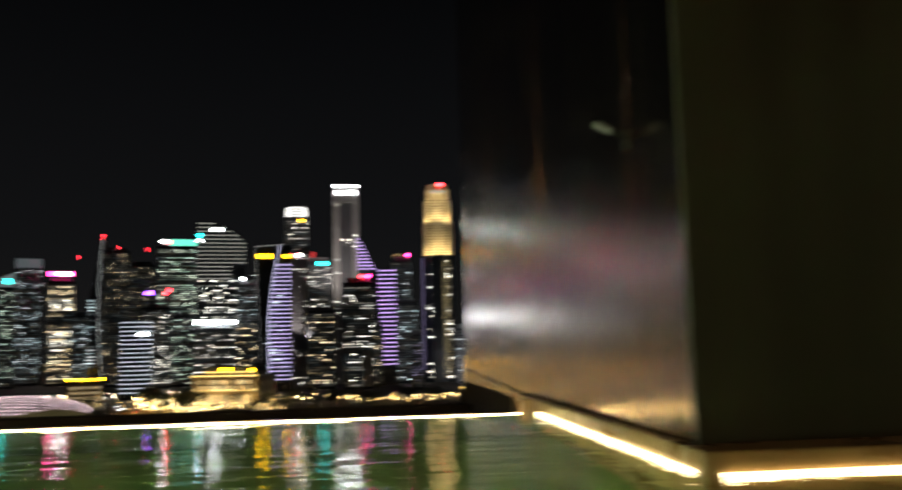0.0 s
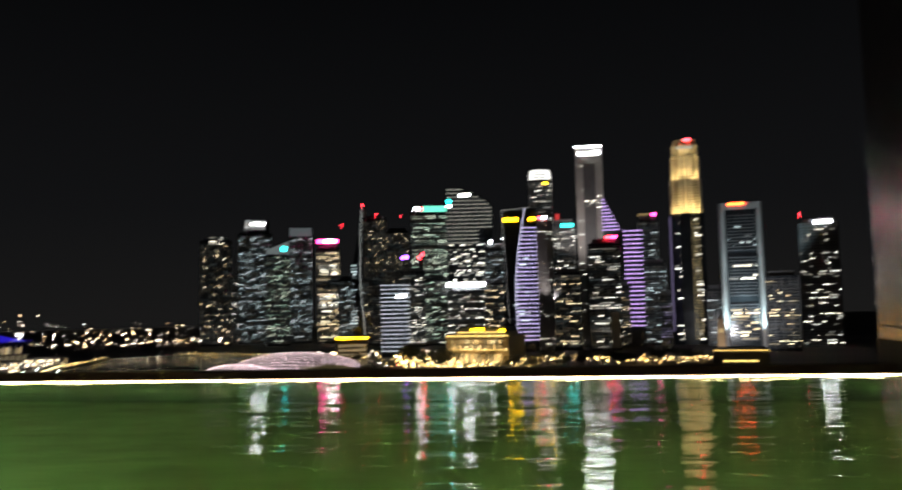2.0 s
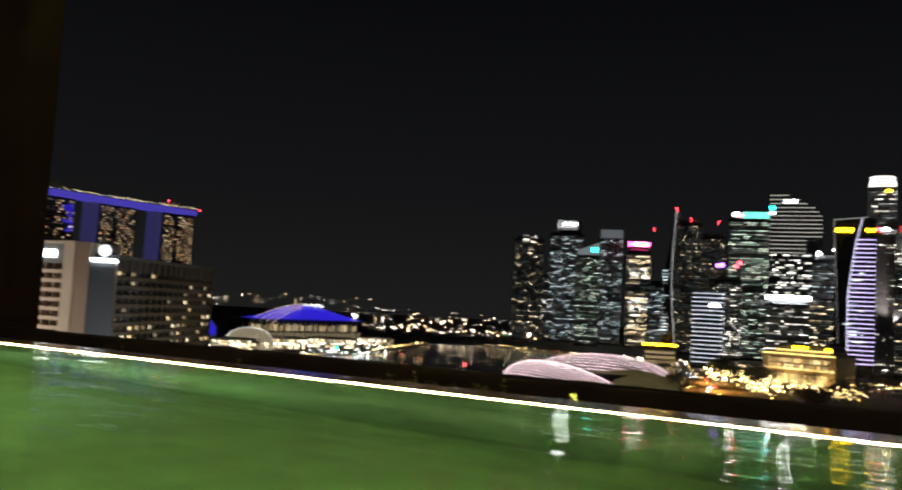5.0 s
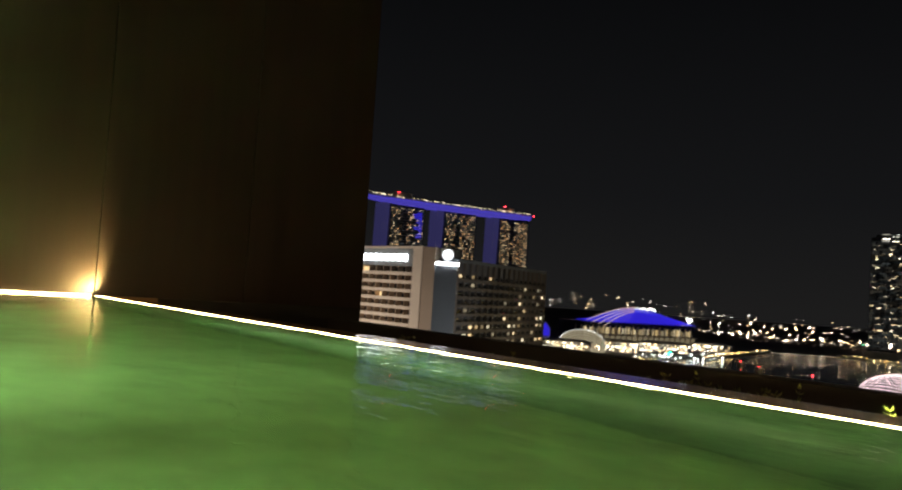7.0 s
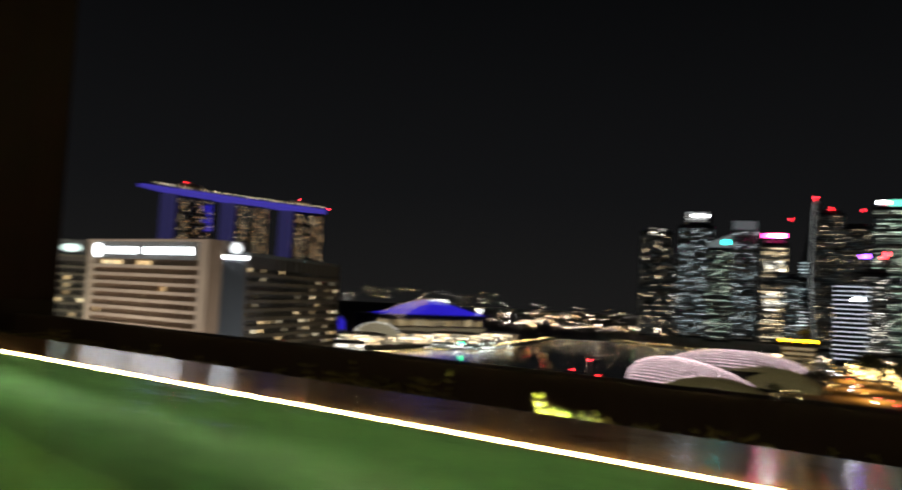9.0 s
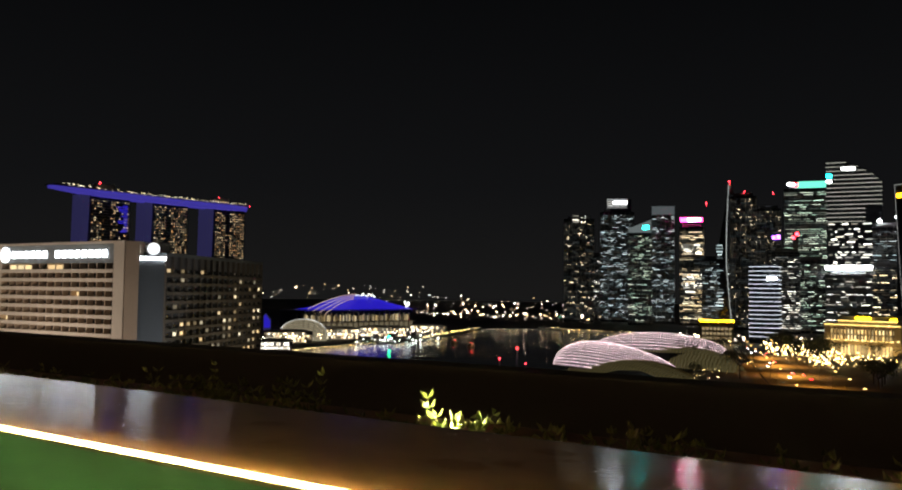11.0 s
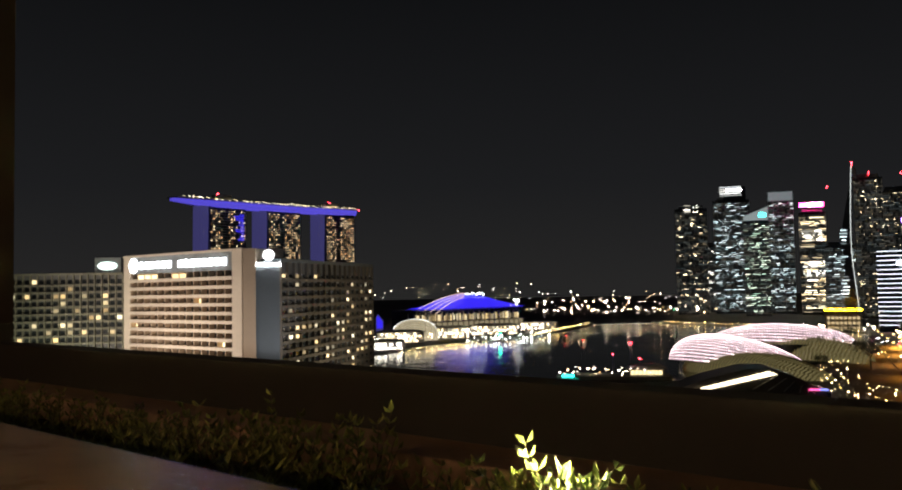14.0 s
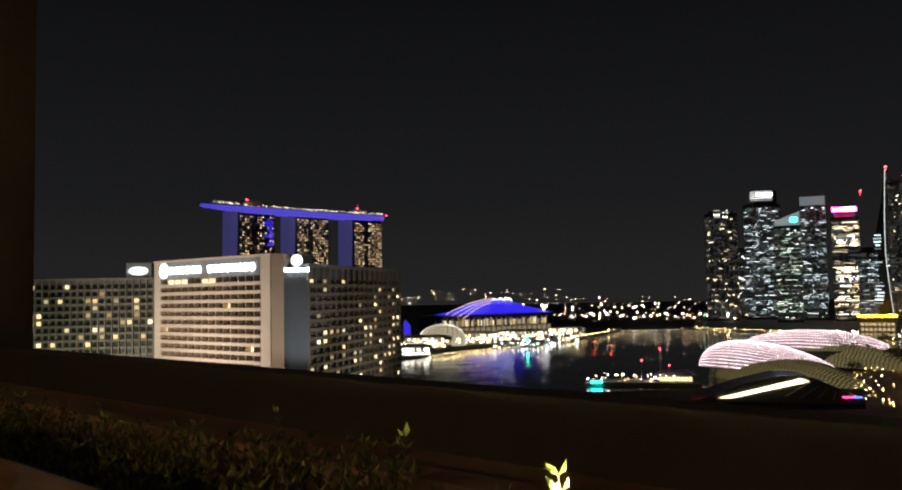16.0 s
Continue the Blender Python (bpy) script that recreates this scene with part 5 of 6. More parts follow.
# ---------------------------------------------------------------- convention hall with the blue roof
def convention_hall():
    m, L = frame_between(bearing(-29.2, 1180), bearing(-20.3, 1330))
    t = thing("convention_hall", m, "convention hall under a bowed blue-lit roof", "hall")
    base = 1250 * math.tan(radians(-2.2)) - GROUND
    part("hall_body", Mesh().box(L * 0.16, L * 0.98, 8, 70, 0, base + 17), GLASSDARK, t)
    q = Mesh()
    r = random.Random(8)
    for j in range(70):
        if r.random() < 0.8:
            x = L * (0.16 + 0.8 * j / 70)
            q.box(x, x + 1.6, 7, 8.2, base + 1, base + 8 + r.uniform(0, 3))
    part("lit_front", q, glow("hall_front", (1.0, 0.7, 0.3), (1.0, 0.85, 0.55), 0.1, 0.55), t, kind="stuff")
    # bays emit in place of soft light on the beige band below the roof
    gallery = glow("band_glow", (1.0, 0.78, 0.42), (1.0, 0.85, 0.55), 0.09, 0.16)
    for j in range(22):
        x = L * (0.10 + 0.88 * j / 22)
        part("glow_bay", Mesh().box(x + 0.6, x + L * 0.04 - 0.6, 5.4, 6.8, base - 9, base - 1), gallery, t)
        part("gallery_post", Mesh().box(x - 0.5, x + 0.5, 3.5, 5.0, base - 12, base + 13), CREAM, t)
    part("gallery_deck", Mesh().box(L * 0.08, L * 0.99, 2, 12, base - 1.2, base + 0.2), CREAM, t)
    n = 24
    roof = Mesh()
    top = 1240 * math.tan(radians(-0.42)) - GROUND
    low = base + 18

    def zz(s):
        d = min(1.0, abs(s - 0.46) / (0.46 if s < 0.46 else 0.54))
        return low + (top - low) * (1 - d ** 1.6)

    for i in range(n + 1):
        s = i / n
        x = L * (0.27 + 0.75 * s)
        roof.v += [(x, 4, low + (zz(s) - low) * 0.04), (x, 20, zz(s) * 0.7 + low * 0.3), (x, 40, zz(s)), (x, 75, low)]
    for i in range(n):
        for j in range(3):
            k = i * 4 + j
            roof.f.append((k, k + 4, k + 5, k + 1))
    # the roof surface emits, standing in for blue floodlighting
    part("roof", roof, BLUE, t, "bowed roof glowing in place of a deep blue wash", smooth=True)
    for k in range(4):
        q = Mesh()
        pts = []
        for i in range(13):
            s = i / 12
            x = L * (0.17 + 0.035 * k + (0.40 - 0.045 * k) * s)
            pts.append((x, 3 - k * 2 + 20 * s, low + 1.5 - 2.4 * k + (top - low) * (1 - (1 - s) ** 1.6)))
        for a, b in zip(pts, pts[1:]):
            q.tube(a, b, 0.55, 0.55, 5)
        part("roof_rib", q, glow("roof_rib_light", (1.0, 0.62, 0.5), (1.0, 0.75, 0.65), 0.35, 0.5), t, "pinkish lit roof rib")
    q = Mesh()
    for i in range(14):
        q.dot((L * (0.60 + 0.011 * i), 30, top - 1 + r.uniform(-1, 3)), r.uniform(0.8, 1.8))
    for i in range(8):
        q.dot((L * (0.96 + 0.006 * i), 20, low + 5 + r.uniform(-4, 6)), r.uniform(0.8, 1.8))
    part("roof_lamps", q, glow("hall_roof_lamps", (0.8, 0.95, 1.0), (1.0, 0.95, 0.8), 1.2, 5.0), t, kind="stuff")
    # the small blue gable beside it
    p = thing("pavilion", facing(-30.25, 1150), "small blue-lit pavilion on the waterfront", "pavilion")
    hb = 1150 * math.tan(radians(-2.4)) - GROUND
    # pavilion walls and front emit blue too, like the hall roof
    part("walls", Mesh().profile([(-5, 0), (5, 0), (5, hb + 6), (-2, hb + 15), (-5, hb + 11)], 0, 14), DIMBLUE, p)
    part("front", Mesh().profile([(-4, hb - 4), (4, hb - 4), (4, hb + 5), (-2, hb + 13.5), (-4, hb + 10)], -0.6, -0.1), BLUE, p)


convention_hall()


def waterfront_building(az0, az1, el0, el1, d, label, lit, rows, fill, seed, roofed=True):
    """A low building on the quay, its open lit storeys under a shallow curved roof."""
    w = width_of(az0, az1, d)
    h = d * math.tan(radians(el1)) - GROUND
    t = thing("waterfront_building", facing((az0 + az1) / 2, d), label, "building", "waterfront buildings")
    part("body", Mesh().box(-w / 2, w / 2, 0, 20, 0, h - 2), FRAMEGREY, t)
    if roofed:
        part("roof", Mesh().profile([(-w / 2 - 1, h - 2), (w / 2 + 1, h - 2), (w * 0.3, h), (-w * 0.3, h)], -1.5, 21), CONCRETE, t)
    r = random.Random(seed)
    q = Mesh()
    for i in range(rows):
        z = (h - 3) * (i + 0.25) / rows
        x = -w / 2 + 1
        while x < w / 2 - 3:
            k = r.uniform(0.8, 2.8)
            if r.random() < fill:
                q.box(x, min(x + k, w / 2), -0.4, 0.3, z, z + (h - 3) / rows * 0.72)
            x += k + 0.6
    part("lit_front", q, lit, t, kind="stuff")
    return t, w, h


WF = glow("waterfront_light", (1.0, 0.70, 0.32), (1.0, 0.94, 0.72), 0.10, 3.2)
waterfront_building(-30.5, -27.3, -3.5, -2.75, 960, "bright glazed shopping pavilion at the water", WF, 4, 0.85, 1)
waterfront_building(-27.3, -24.2, -3.3, -2.55, 1020, "low glazed waterfront mall with warm lights", WF, 3, 0.8, 2)
waterfront_building(-24.2, -20.8, -3.2, -2.45, 1080, "long waterfront mall with lit terraces", WF, 3, 0.7, 3)
waterfront_building(-20.8, -18.3, -3.0, -2.3, 1200, "low waterfront restaurants with strings of lamps", WF, 2, 0.6, 4)
t, w, h = waterfront_building(-30.7, -28.6, -4.1, -3.35, 830, "white glowing crystal pavilion standing in the water", glow("pavilion_white", (1.0, 0.9, 0.7), (1.0, 0.96, 0.85), 0.9, 2.6), 2, 0.95, 5)


def glass_vault(az, d, w, h, depth):
    """A lit glass vault with arched ribs on the waterfront."""
    t = thing("glass_vault", facing(az, d), "glowing glazed vault with pale arched ribs at the waterfront", "vault")
    n = 16
    arc = [(w / 2 * math.cos(math.pi * i / n), 5 + (h - 5) * math.sin(math.pi * i / n) ** 0.8) for i in range(n + 1)]
    part("glazing", Mesh().profile([(-w / 2, 0), (w / 2, 0)] + arc, 0, depth), glow("vault_glazing", (1.0, 0.86, 0.56), (1.0, 0.86, 0.56), 0.20, 0.20), t, "warm glowing glass")
    for k in range(5):
        q = Mesh()
        for (xa, za), (xb, zb) in zip(arc, arc[1:]):
            q.tube((xa * (1 - 0.13 * k), -0.5, za * (1 - 0.12 * k)), (xb * (1 - 0.13 * k), -0.5, zb * (1 - 0.12 * k)), 0.45, 0.45, 5)
        part("arched_rib", q, WHITELINE if k == 0 else CREAM, t)
    for i in range(9):
        x = -w * 0.44 + w * 0.88 * i / 8
        part("mullion", Mesh().box(x - 0.3, x + 0.3, -0.7, 0, 0, 5 + (h - 5) * max(0.05, 1 - (2 * x / w) ** 2) ** 0.4 - 1), CREAM, t)


glass_vault(-27.9, 990, 54, 25, 18)


def lamp_row(name, az0, d0, az1, d1, z, n, r0, r1, material, label, jitter=0.0, seed=0):
    """Far lamps along a shore, too many to count."""
    r = random.Random(seed)
    q = Mesh()
    for i in range(n):
        s = (i + r.uniform(-jitter, jitter) * 3) / max(1, n - 1)
        p = bearing(az0 + (az1 - az0) * s + r.uniform(-jitter, jitter), d0 + (d1 - d0) * s + r.uniform(-jitter, jitter) * 160, GROUND + z * r.uniform(0.3, 1.0))
        q.dot(p, 0.72 * r.uniform(r0, r1))
    return solid(name, q, material, label, "lamps", "stuff")


COOLDOT = glow("cool_lamp", (0.75, 0.95, 0.9), (1.0, 0.95, 0.85), 0.5, 7.7)
lamp_row("quay_lamps", -29.0, 800, -23.0, 930, 3.2, 46, 0.5, 0.7, GOLDDOT, "even row of warm lamps on the quay edge", 0.0, 1)
lamp_row("quay_lamps", -24.5, 930, -19.0, 1010, 5, 40, 0.7, 1.8, COOLDOT, "white lamps on the waterfront", 0.3, 2)
lamp_row("quay_lamps", -20.0, 1015, -16.2, 1320, 4, 46, 0.5, 1.2, GOLDDOT, "warm lamps on the quay edge", 0.05, 3)
lamp_row("shore_lamps", -12.0, 1362, 0.0, 1085, 3.5, 60, 0.5, 1.0, GOLDDOT, "warm lamps along the far promenade", 0.08, 4)
lamp_row("mall_lamps", -30.5, 960, -19.0, 1150, 10, 220, 0.4, 1.3, CITYDOT, "scattered lamps of the waterfront mall", 0.35, 5)
lamp_row("distant_lamps", -20.5, 1900, -8.5, 1750, 14, 90, 0.6, 2.8, CITYDOT, "scattered lamps of distant streets and yards", 0.5, 6)
lamp_row("distant_lamps", -24.0, 3200, -8.0, 2600, 40, 32, 1.0, 2.8, CITYDOT, "far lamps near the horizon", 0.6, 7)
lamp_row("distant_lamps", -22.0, 2300, -7.5, 2100, 30, 60, 0.7, 3.0, CITYDOT, "scattered lamps of the far port", 0.6, 17)
lamp_row("distant_lamps", -33.0, 2600, -20.0, 3000, 75, 60, 1.0, 2.6, CITYDOT, "far lamps behind the convention hall", 0.6, 8)
lamp_row("forecourt_lamps", -2.2, 560, 2.6, 420, 6, 60, 0.2, 0.5, GOLDDOT, "golden lamps of the theatre forecourt", 0.35, 18)
lamp_row("street_glints", -4.5, 1180, 6.0, 1120, 6, 90, 0.7, 2.0, CITYDOT, "lamps along the streets below the towers", 0.3, 9)
lamp_row("street_glints", 9.5, 960, 23.0, 900, 6, 130, 0.4, 1.6, GOLDDOT, "lamps along the riverside street", 0.3, 10)


def beacon_pole(az, d, z, h, material, label, r=0.9):
    t = thing("marker_pole", facing(az, d, 0, z), label, "pole", "marker poles")
    part("pole", Mesh().tube((0, 0, 0), (0, 0, h), 0.35, 0.2, 8), CONCRETE, t)
    part("light", Mesh().dot((0, 0, h + 0.7 * r), r), material, t)


beacon_pole(-10.75, 1330, GROUND + 0.3, 20, glow("green_marker", (0.02, 0.9, 0.35), (0.02, 0.9, 0.35), 2, 2), "harbour marker with a green light")


beacon_pole(-22.2, 930, GROUND + 0.3, 7, glow("green_quay_marker", (0.02, 1.0, 0.35), (0.02, 1.0, 0.35), 9, 9), "quay marker with a bright green light", 1.9)


def boat(az, d, material, label):
    """A small bay cruiser with a cabin, a roof and one coloured lamp."""
    t = thing("boat", facing(az, d, 70, GROUND + 0.3), label, "boat", "boats in the bay")
    part("hull", Mesh().profile([(-6, 0.2), (5, 0.2), (7.5, 1.8), (-6.5, 1.6)], -1.8, 1.8), CONCRETE, t)
    part("cabin", Mesh().box(-4, 3, -1.4, 1.4, 1.6, 3.4), FRAMEGREY, t)
    part("roof", Mesh().box(-4.6, 3.6, -1.7, 1.7, 3.4, 3.7), CONCRETE, t)
    for x in (-3, -1.2, 0.6):
        part("window", Mesh().box(x, x + 1.2, -1.46, -1.4, 2.1, 3.0), W_GOLD, t)
    part("lamp", Mesh().dot((0, 0, 4.1), 0.42), material, t, "coloured deck lamp")


for az, d, m, label in ((-17.8, 960, S_RED, "small boat with a red lamp"), (-16.7, 900, S_RED, "small boat with a red lamp")):
    boat(az, d, m, label)


# ---------------------------------------------------------------- the theatres with spiked shells
def spiked_shell(t, p0, p1, half, rise, lean, rows, cols, arc0, arc1, taper, skew=1.0):
    """A shell along p0-p1, covered in small sunshades that glow as if lit; between two angles of its round."""
    p0, p1 = Vector(p0), Vector(p1)
    along = (p1 - p0)
    L = along.length
    along.normalize()
    side = Vector((along.y, -along.x, 0)).normalized()

    def at(u, v, k=1.0):
        s = max(0.0, math.sin(math.pi * (0.02 + 0.96 * u ** skew)) ** taper)
        a = radians(arc0 + (arc1 - arc0) * v)
        return p0 + along * (L * u) + (side * (half * s * math.cos(a)) + Vector((0, 0, rise * s * math.sin(a)))) * k + Vector((0, 0, lean * u))

    shell, shades = Mesh(), Mesh()
    n, m = 30, 14
    for i in range(n + 1):
        for j in range(m + 1):
            shell.v.append(tuple(at(i / n, j / m)))
    for i in range(n):
        for j in range(m):
            k = i * (m + 1) + j
            shell.f.append((k, k + 1, k + m + 2, k + m + 1))
    part("shell", shell, surface("shell_glass", (0.10, 0.085, 0.085), 0.4, 0, 0.2, 0.3, 2, 0.1), t, smooth=True)
    for i in range(cols):
        for j in range(rows):
            u, v = (i + 0.5 * (j % 2) + 0.3) / cols, (j + 0.5) / rows
            c = at(u, v, 1.012)
            e1 = (at(u + 0.31 / cols, v, 1.012) - c)
            e2 = (at(u, v + 0.42 / rows, 1.012) - c)
            tip = at(u, v, 1.03)
            k = len(shades.v)
            shades.v += [tuple(c - e1), tuple(c + e1), tuple(c + e2), tuple(tip)]
            shades.f += [(k, k + 1, k + 3), (k + 1, k + 2, k + 3), (k + 2, k, k + 3)]
    # shades emit pink-white themselves; no lamps light the shell
    part("sunshades", shades, PINKDOT, t, "pointed sunshades glowing pink-white as if lit", kind="stuff")


# the glass emits faintly, standing in for light inside the theatre
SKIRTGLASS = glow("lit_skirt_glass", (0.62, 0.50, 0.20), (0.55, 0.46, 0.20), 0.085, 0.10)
SKIRTRIB = surface("olive_skirt_rib", (0.36, 0.31, 0.17), 0.5, 0.3, 0.2, 0.3, 2, 0.1)


def ribbed_skirt(t, p0, p1, half, rise, count, arc0, arc1, taper, skew):
    """The lower cladding of a shell, without shades: faintly emitting glass behind close curved ribs."""
    p0, p1 = Vector(p0), Vector(p1)
    along = p1 - p0
    length = along.length
    along.normalize()
    side = Vector((along.y, -along.x, 0)).normalized()

    def at(u, v, k=1.0):
        w = max(0.0, math.sin(math.pi * (0.02 + 0.96 * u ** skew))) ** taper
        a = radians(arc0 + (arc1 - arc0) * v)
        return p0 + along * (length * u) + (side * (half * w * math.cos(a)) + Vector((0, 0, rise * w * math.sin(a)))) * k

    glass, n, m = Mesh(), 30, 12
    glass.v = [tuple(at(i / n, j / m)) for i in range(n + 1) for j in range(m + 1)]
    glass.f = [(k, k + 1, k + m + 2, k + m + 1) for k in (i * (m + 1) + j for i in range(n) for j in range(m))]
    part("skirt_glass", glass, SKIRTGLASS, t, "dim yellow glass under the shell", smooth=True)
    for i in range(count):
        q, u = Mesh(), (i + 0.5) / count
        for j in range(8):
            q.tube(at(u, j / 8, 1.015), at(min(1.0, u + 0.01), (j + 1) / 8, 1.015), 0.42, 0.42, 4)
        part("skirt_rib", q, SKIRTRIB, t)


def theatres():
    t = thing("theatre", pose(0, 0, 0), "theatre under a spiked pink-lit shell", "theatre", "twin theatres")
    spiked_shell(t, bearing(-10.55, 640, -54.5), bearing(-3.1, 590, -57), 26, 19.5, 0, 25, 58, 7, 178, 0.5, 0.62)
    ribbed_skirt(t, bearing(-9.7, 634, -62.0), bearing(-1.5, 566, -64.5), 26.5, 19.5, 46, 8, 172, 0.5, 0.72)
    s = thing("theatre", pose(0, 0, 0), "rear theatre under a longer spiked pink-lit shell", "theatre", "twin theatres")
    spiked_shell(s, bearing(-8.4, 730, -48), bearing(-0.15, 700, -49), 28, 16, 0, 18, 56, 12, 178, 0.42)
    ribbed_skirt(s, bearing(-7.4, 728, -57), bearing(0.75, 680, -59.5), 27, 21, 44, 5, 172, 0.5, 0.8)
    part("dark_glass_base", Mesh().box(-30, 30, -12, 12, 0, 14), GLASSDARK, s).matrix_local = facing(-3.0, 690, 8, GROUND)
    # the dark foyer roof with a lit seam in front
    f = thing("foyer", facing(-5.6, 470, 10), "low dark foyer roof with a glowing seam", "building")
    part("roof", Mesh().profile([(-50, 3.5), (30, 2.5), (29, 5.5), (17, 11.5), (4, 16.2), (-8, 16.4), (-28, 11.5)], -8, 22), surface("foyer_roof", (0.09, 0.08, 0.07), 0.45, 0.2, 0.3, 0.3, 2, 0.1), f)
    part("walls", Mesh().box(-33, 32, -6, 20, 0, 5), GLASSDARK, f)
    q = Mesh()
    q.profile([(-38, 5.2), (-31, 5.2), (6, 13.6), (2, 15.2)], -8.6, -8.1)
    part("seam_light", q, glow("foyer_seam", (1.0, 0.84, 0.52), (1.0, 0.84, 0.52), 1.5, 1.5), f, "warm glowing roof seam")
    for k in range(5):
        q = Mesh().tube((7 + 3.6 * k, -8.3, 13.6 - k * 1.8), (-6 + 7.5 * k, -8.3, 6.0 - k * 0.5), 0.28, 0.28, 5)
        part("roof_rib", q, CONCRETE, f)
    part("light_band", Mesh().box(21, 26, -8.9, -8.3, 5.6, 6.4), glow("foyer_pink", (1.0, 0.1, 0.35), (1.0, 0.1, 0.35), 0.9, 0.9), f, "pink light band")
    part("light_band", Mesh().box(26.2, 30, -8.9, -8.3, 5.6, 6.4), glow("foyer_blue", (0.2, 0.25, 1.0), (0.2, 0.25, 1.0), 0.8, 0.8), f, "blue light band")


theatres()


def pier():
    """Jetty with a low pavilion, lamps and poles with red lights."""
    t = thing("jetty", facing(-14.6, 560, 0, GROUND), "lamp-lit jetty pavilion in the bay", "jetty")
    part("platform", Mesh().box(-38, 34, -8, 14, 0, 2.2), QUAY, t)
    part("pavilion", Mesh().box(8, 30, -2, 8, 2.2, 6.5), FRAMEGREY, t)
    part("pavilion_roof", Mesh().profile([(6, 6.5), (32, 6.5), (26, 8.8), (12, 8.8)], -4, 10), CONCRETE, t)
    fronts = glow("jetty_front", (1.0, 0.66, 0.24), (1.0, 0.86, 0.5), 0.6, 2.2)
    for k in range(8):
        part("lit_bay", Mesh().box(9 + 2.5 * k, 11.0 + 2.5 * k, -2.4, -2.05, 2.9, 5.6), fronts, t)
    for k in range(9):
        part("post", Mesh().box(8.45 + 2.5 * k, 8.85 + 2.5 * k, -3.6, -3.2, 2.2, 6.5), CONCRETE, t)
    r = random.Random(5)
    q = Mesh()
    for i in range(46):
        q.dot((r.uniform(-37, 28), r.uniform(-7, 8), r.uniform(3, 7.5)), r.uniform(0.2, 0.55))
    part("lamps", q, CITYDOT, t, kind="stuff")
    for x, h in ((-2, 15), (9.5, 22), (15, 12)):
        part("pole", Mesh().tube((x, 4, 2), (x, 4, h), 0.3, 0.15, 6), CONCRETE, t)
        part("pole_light", Mesh().dot((x, 4, h + 0.5), 0.6), S_RED, t, "red light")
    part("boat_light", Mesh().box(-34, -27, -9, -8, 2.4, 3.4), S_TEAL, t, "teal strip light")


pier()


# ---------------------------------------------------------------- colonnaded hotel, old quay building, clock tower
def column_palace():
    d = 900
    w = width_of(5.4, 9.95, d)
    h = d * math.tan(radians(-1.55)) - GROUND
    t = thing("colonnade_building", facing(7.68, d, -24), "gold-lit classical building with rows of columns", "building")
    part("body", Mesh().box(-w / 2, w / 2, 3, 50, 0, h * 0.84), GRANITE, t)
    attic = part("attic", Mesh().box(-w * 0.36, w * 0.42, 8, 46, h * 0.84, h), GRANITE, t)
    cornice = part("cornice", Mesh().box(-w / 2 - 1.2, w / 2 + 1.2, 0.5, 51, h * 0.80, h * 0.86), GRANITE, t)
    part("string_course", Mesh().box(-w / 2 - 0.8, w / 2 + 0.8, 1.6, 51, h * 0.42, h * 0.45), GRANITE, t)
    part("cornice_light", Mesh().box(-w / 2, w / 2, 0.1, 0.5, h * 0.865, h * 0.895), GOLDLINE, cornice, "gold light line on the cornice")
    part("course_light", Mesh().box(-w / 2, w / 2, 1.0, 1.5, h * 0.455, h * 0.475), GOLDLINE, t, "gold light line above the ground floor")
    part("attic_light", Mesh().box(-w * 0.36, w * 0.42, 7.2, 7.9, h * 0.97, h), GOLDLINE, attic, "gold light line on the attic")
    part("roof", Mesh().profile([(-w * 0.37, h), (w * 0.43, h), (w * 0.38, h + 4.5), (-w * 0.32, h + 4.5)], 9, 45), SLATE, t, "dark pitched roof")
    for x in (-0.5, 0.42):
        part("corner_pavilion", Mesh().box(w * x - 0.4, w * (x + 0.08) + 0.4, 0.9, 12, 0, h * 0.9), GRANITE, t)
    rr = random.Random(77)
    for k in range(26):
        x = -w * 0.47 + w * 0.94 * k / 25
        part("facade_lamp", Mesh().dot((x, 0.4, h * rr.choice((0.10, 0.48, 0.48, 0.88))), rr.uniform(0.5, 1.1)), GOLDDOT, t)
    # thin dark sheet stands in for the shade inside the colonnade
    part("shade_bay", Mesh().box(-w * 0.41, w * 0.41, 2.75, 3.0, h * 0.46, h * 0.79), RECESSDARK, t, "dark sheet behind the columns, shade put into its colour")
    wins = Mesh()
    for j in range(22):
        x = -w / 2 + 1.5 + (w - 3) * j / 21
        part("column", Mesh().tube((x, 1.8, h * 0.45), (x, 1.8, h * 0.80), 0.9, 0.75, 8), GRANITE, t)
        if j < 21:
            x += (w - 3) / 42
            for z0, z1 in ((0.08, 0.34), (0.48, 0.60), (0.64, 0.76)):
                wins.box(x - 0.8, x + 0.8, 2.4, 2.74, h * z0, h * z1)
    part("lit_windows", wins, glow("palace_windows", (1.0, 0.6, 0.2), (1.0, 0.8, 0.4), 0.3, 1.8), t, kind="stuff")
    part("roof_sign", Mesh().box(-w * 0.12, w * 0.08, 7, 7.6, h + 1, h + 3.4), S_YELLOW, attic, "yellow roof sign")
    part("roof_sign", Mesh().box(w * 0.33, w * 0.42, 7, 7.6, h, h + 2.4), S_YELLOW, attic, "yellow roof sign")
    m = t.matrix_world
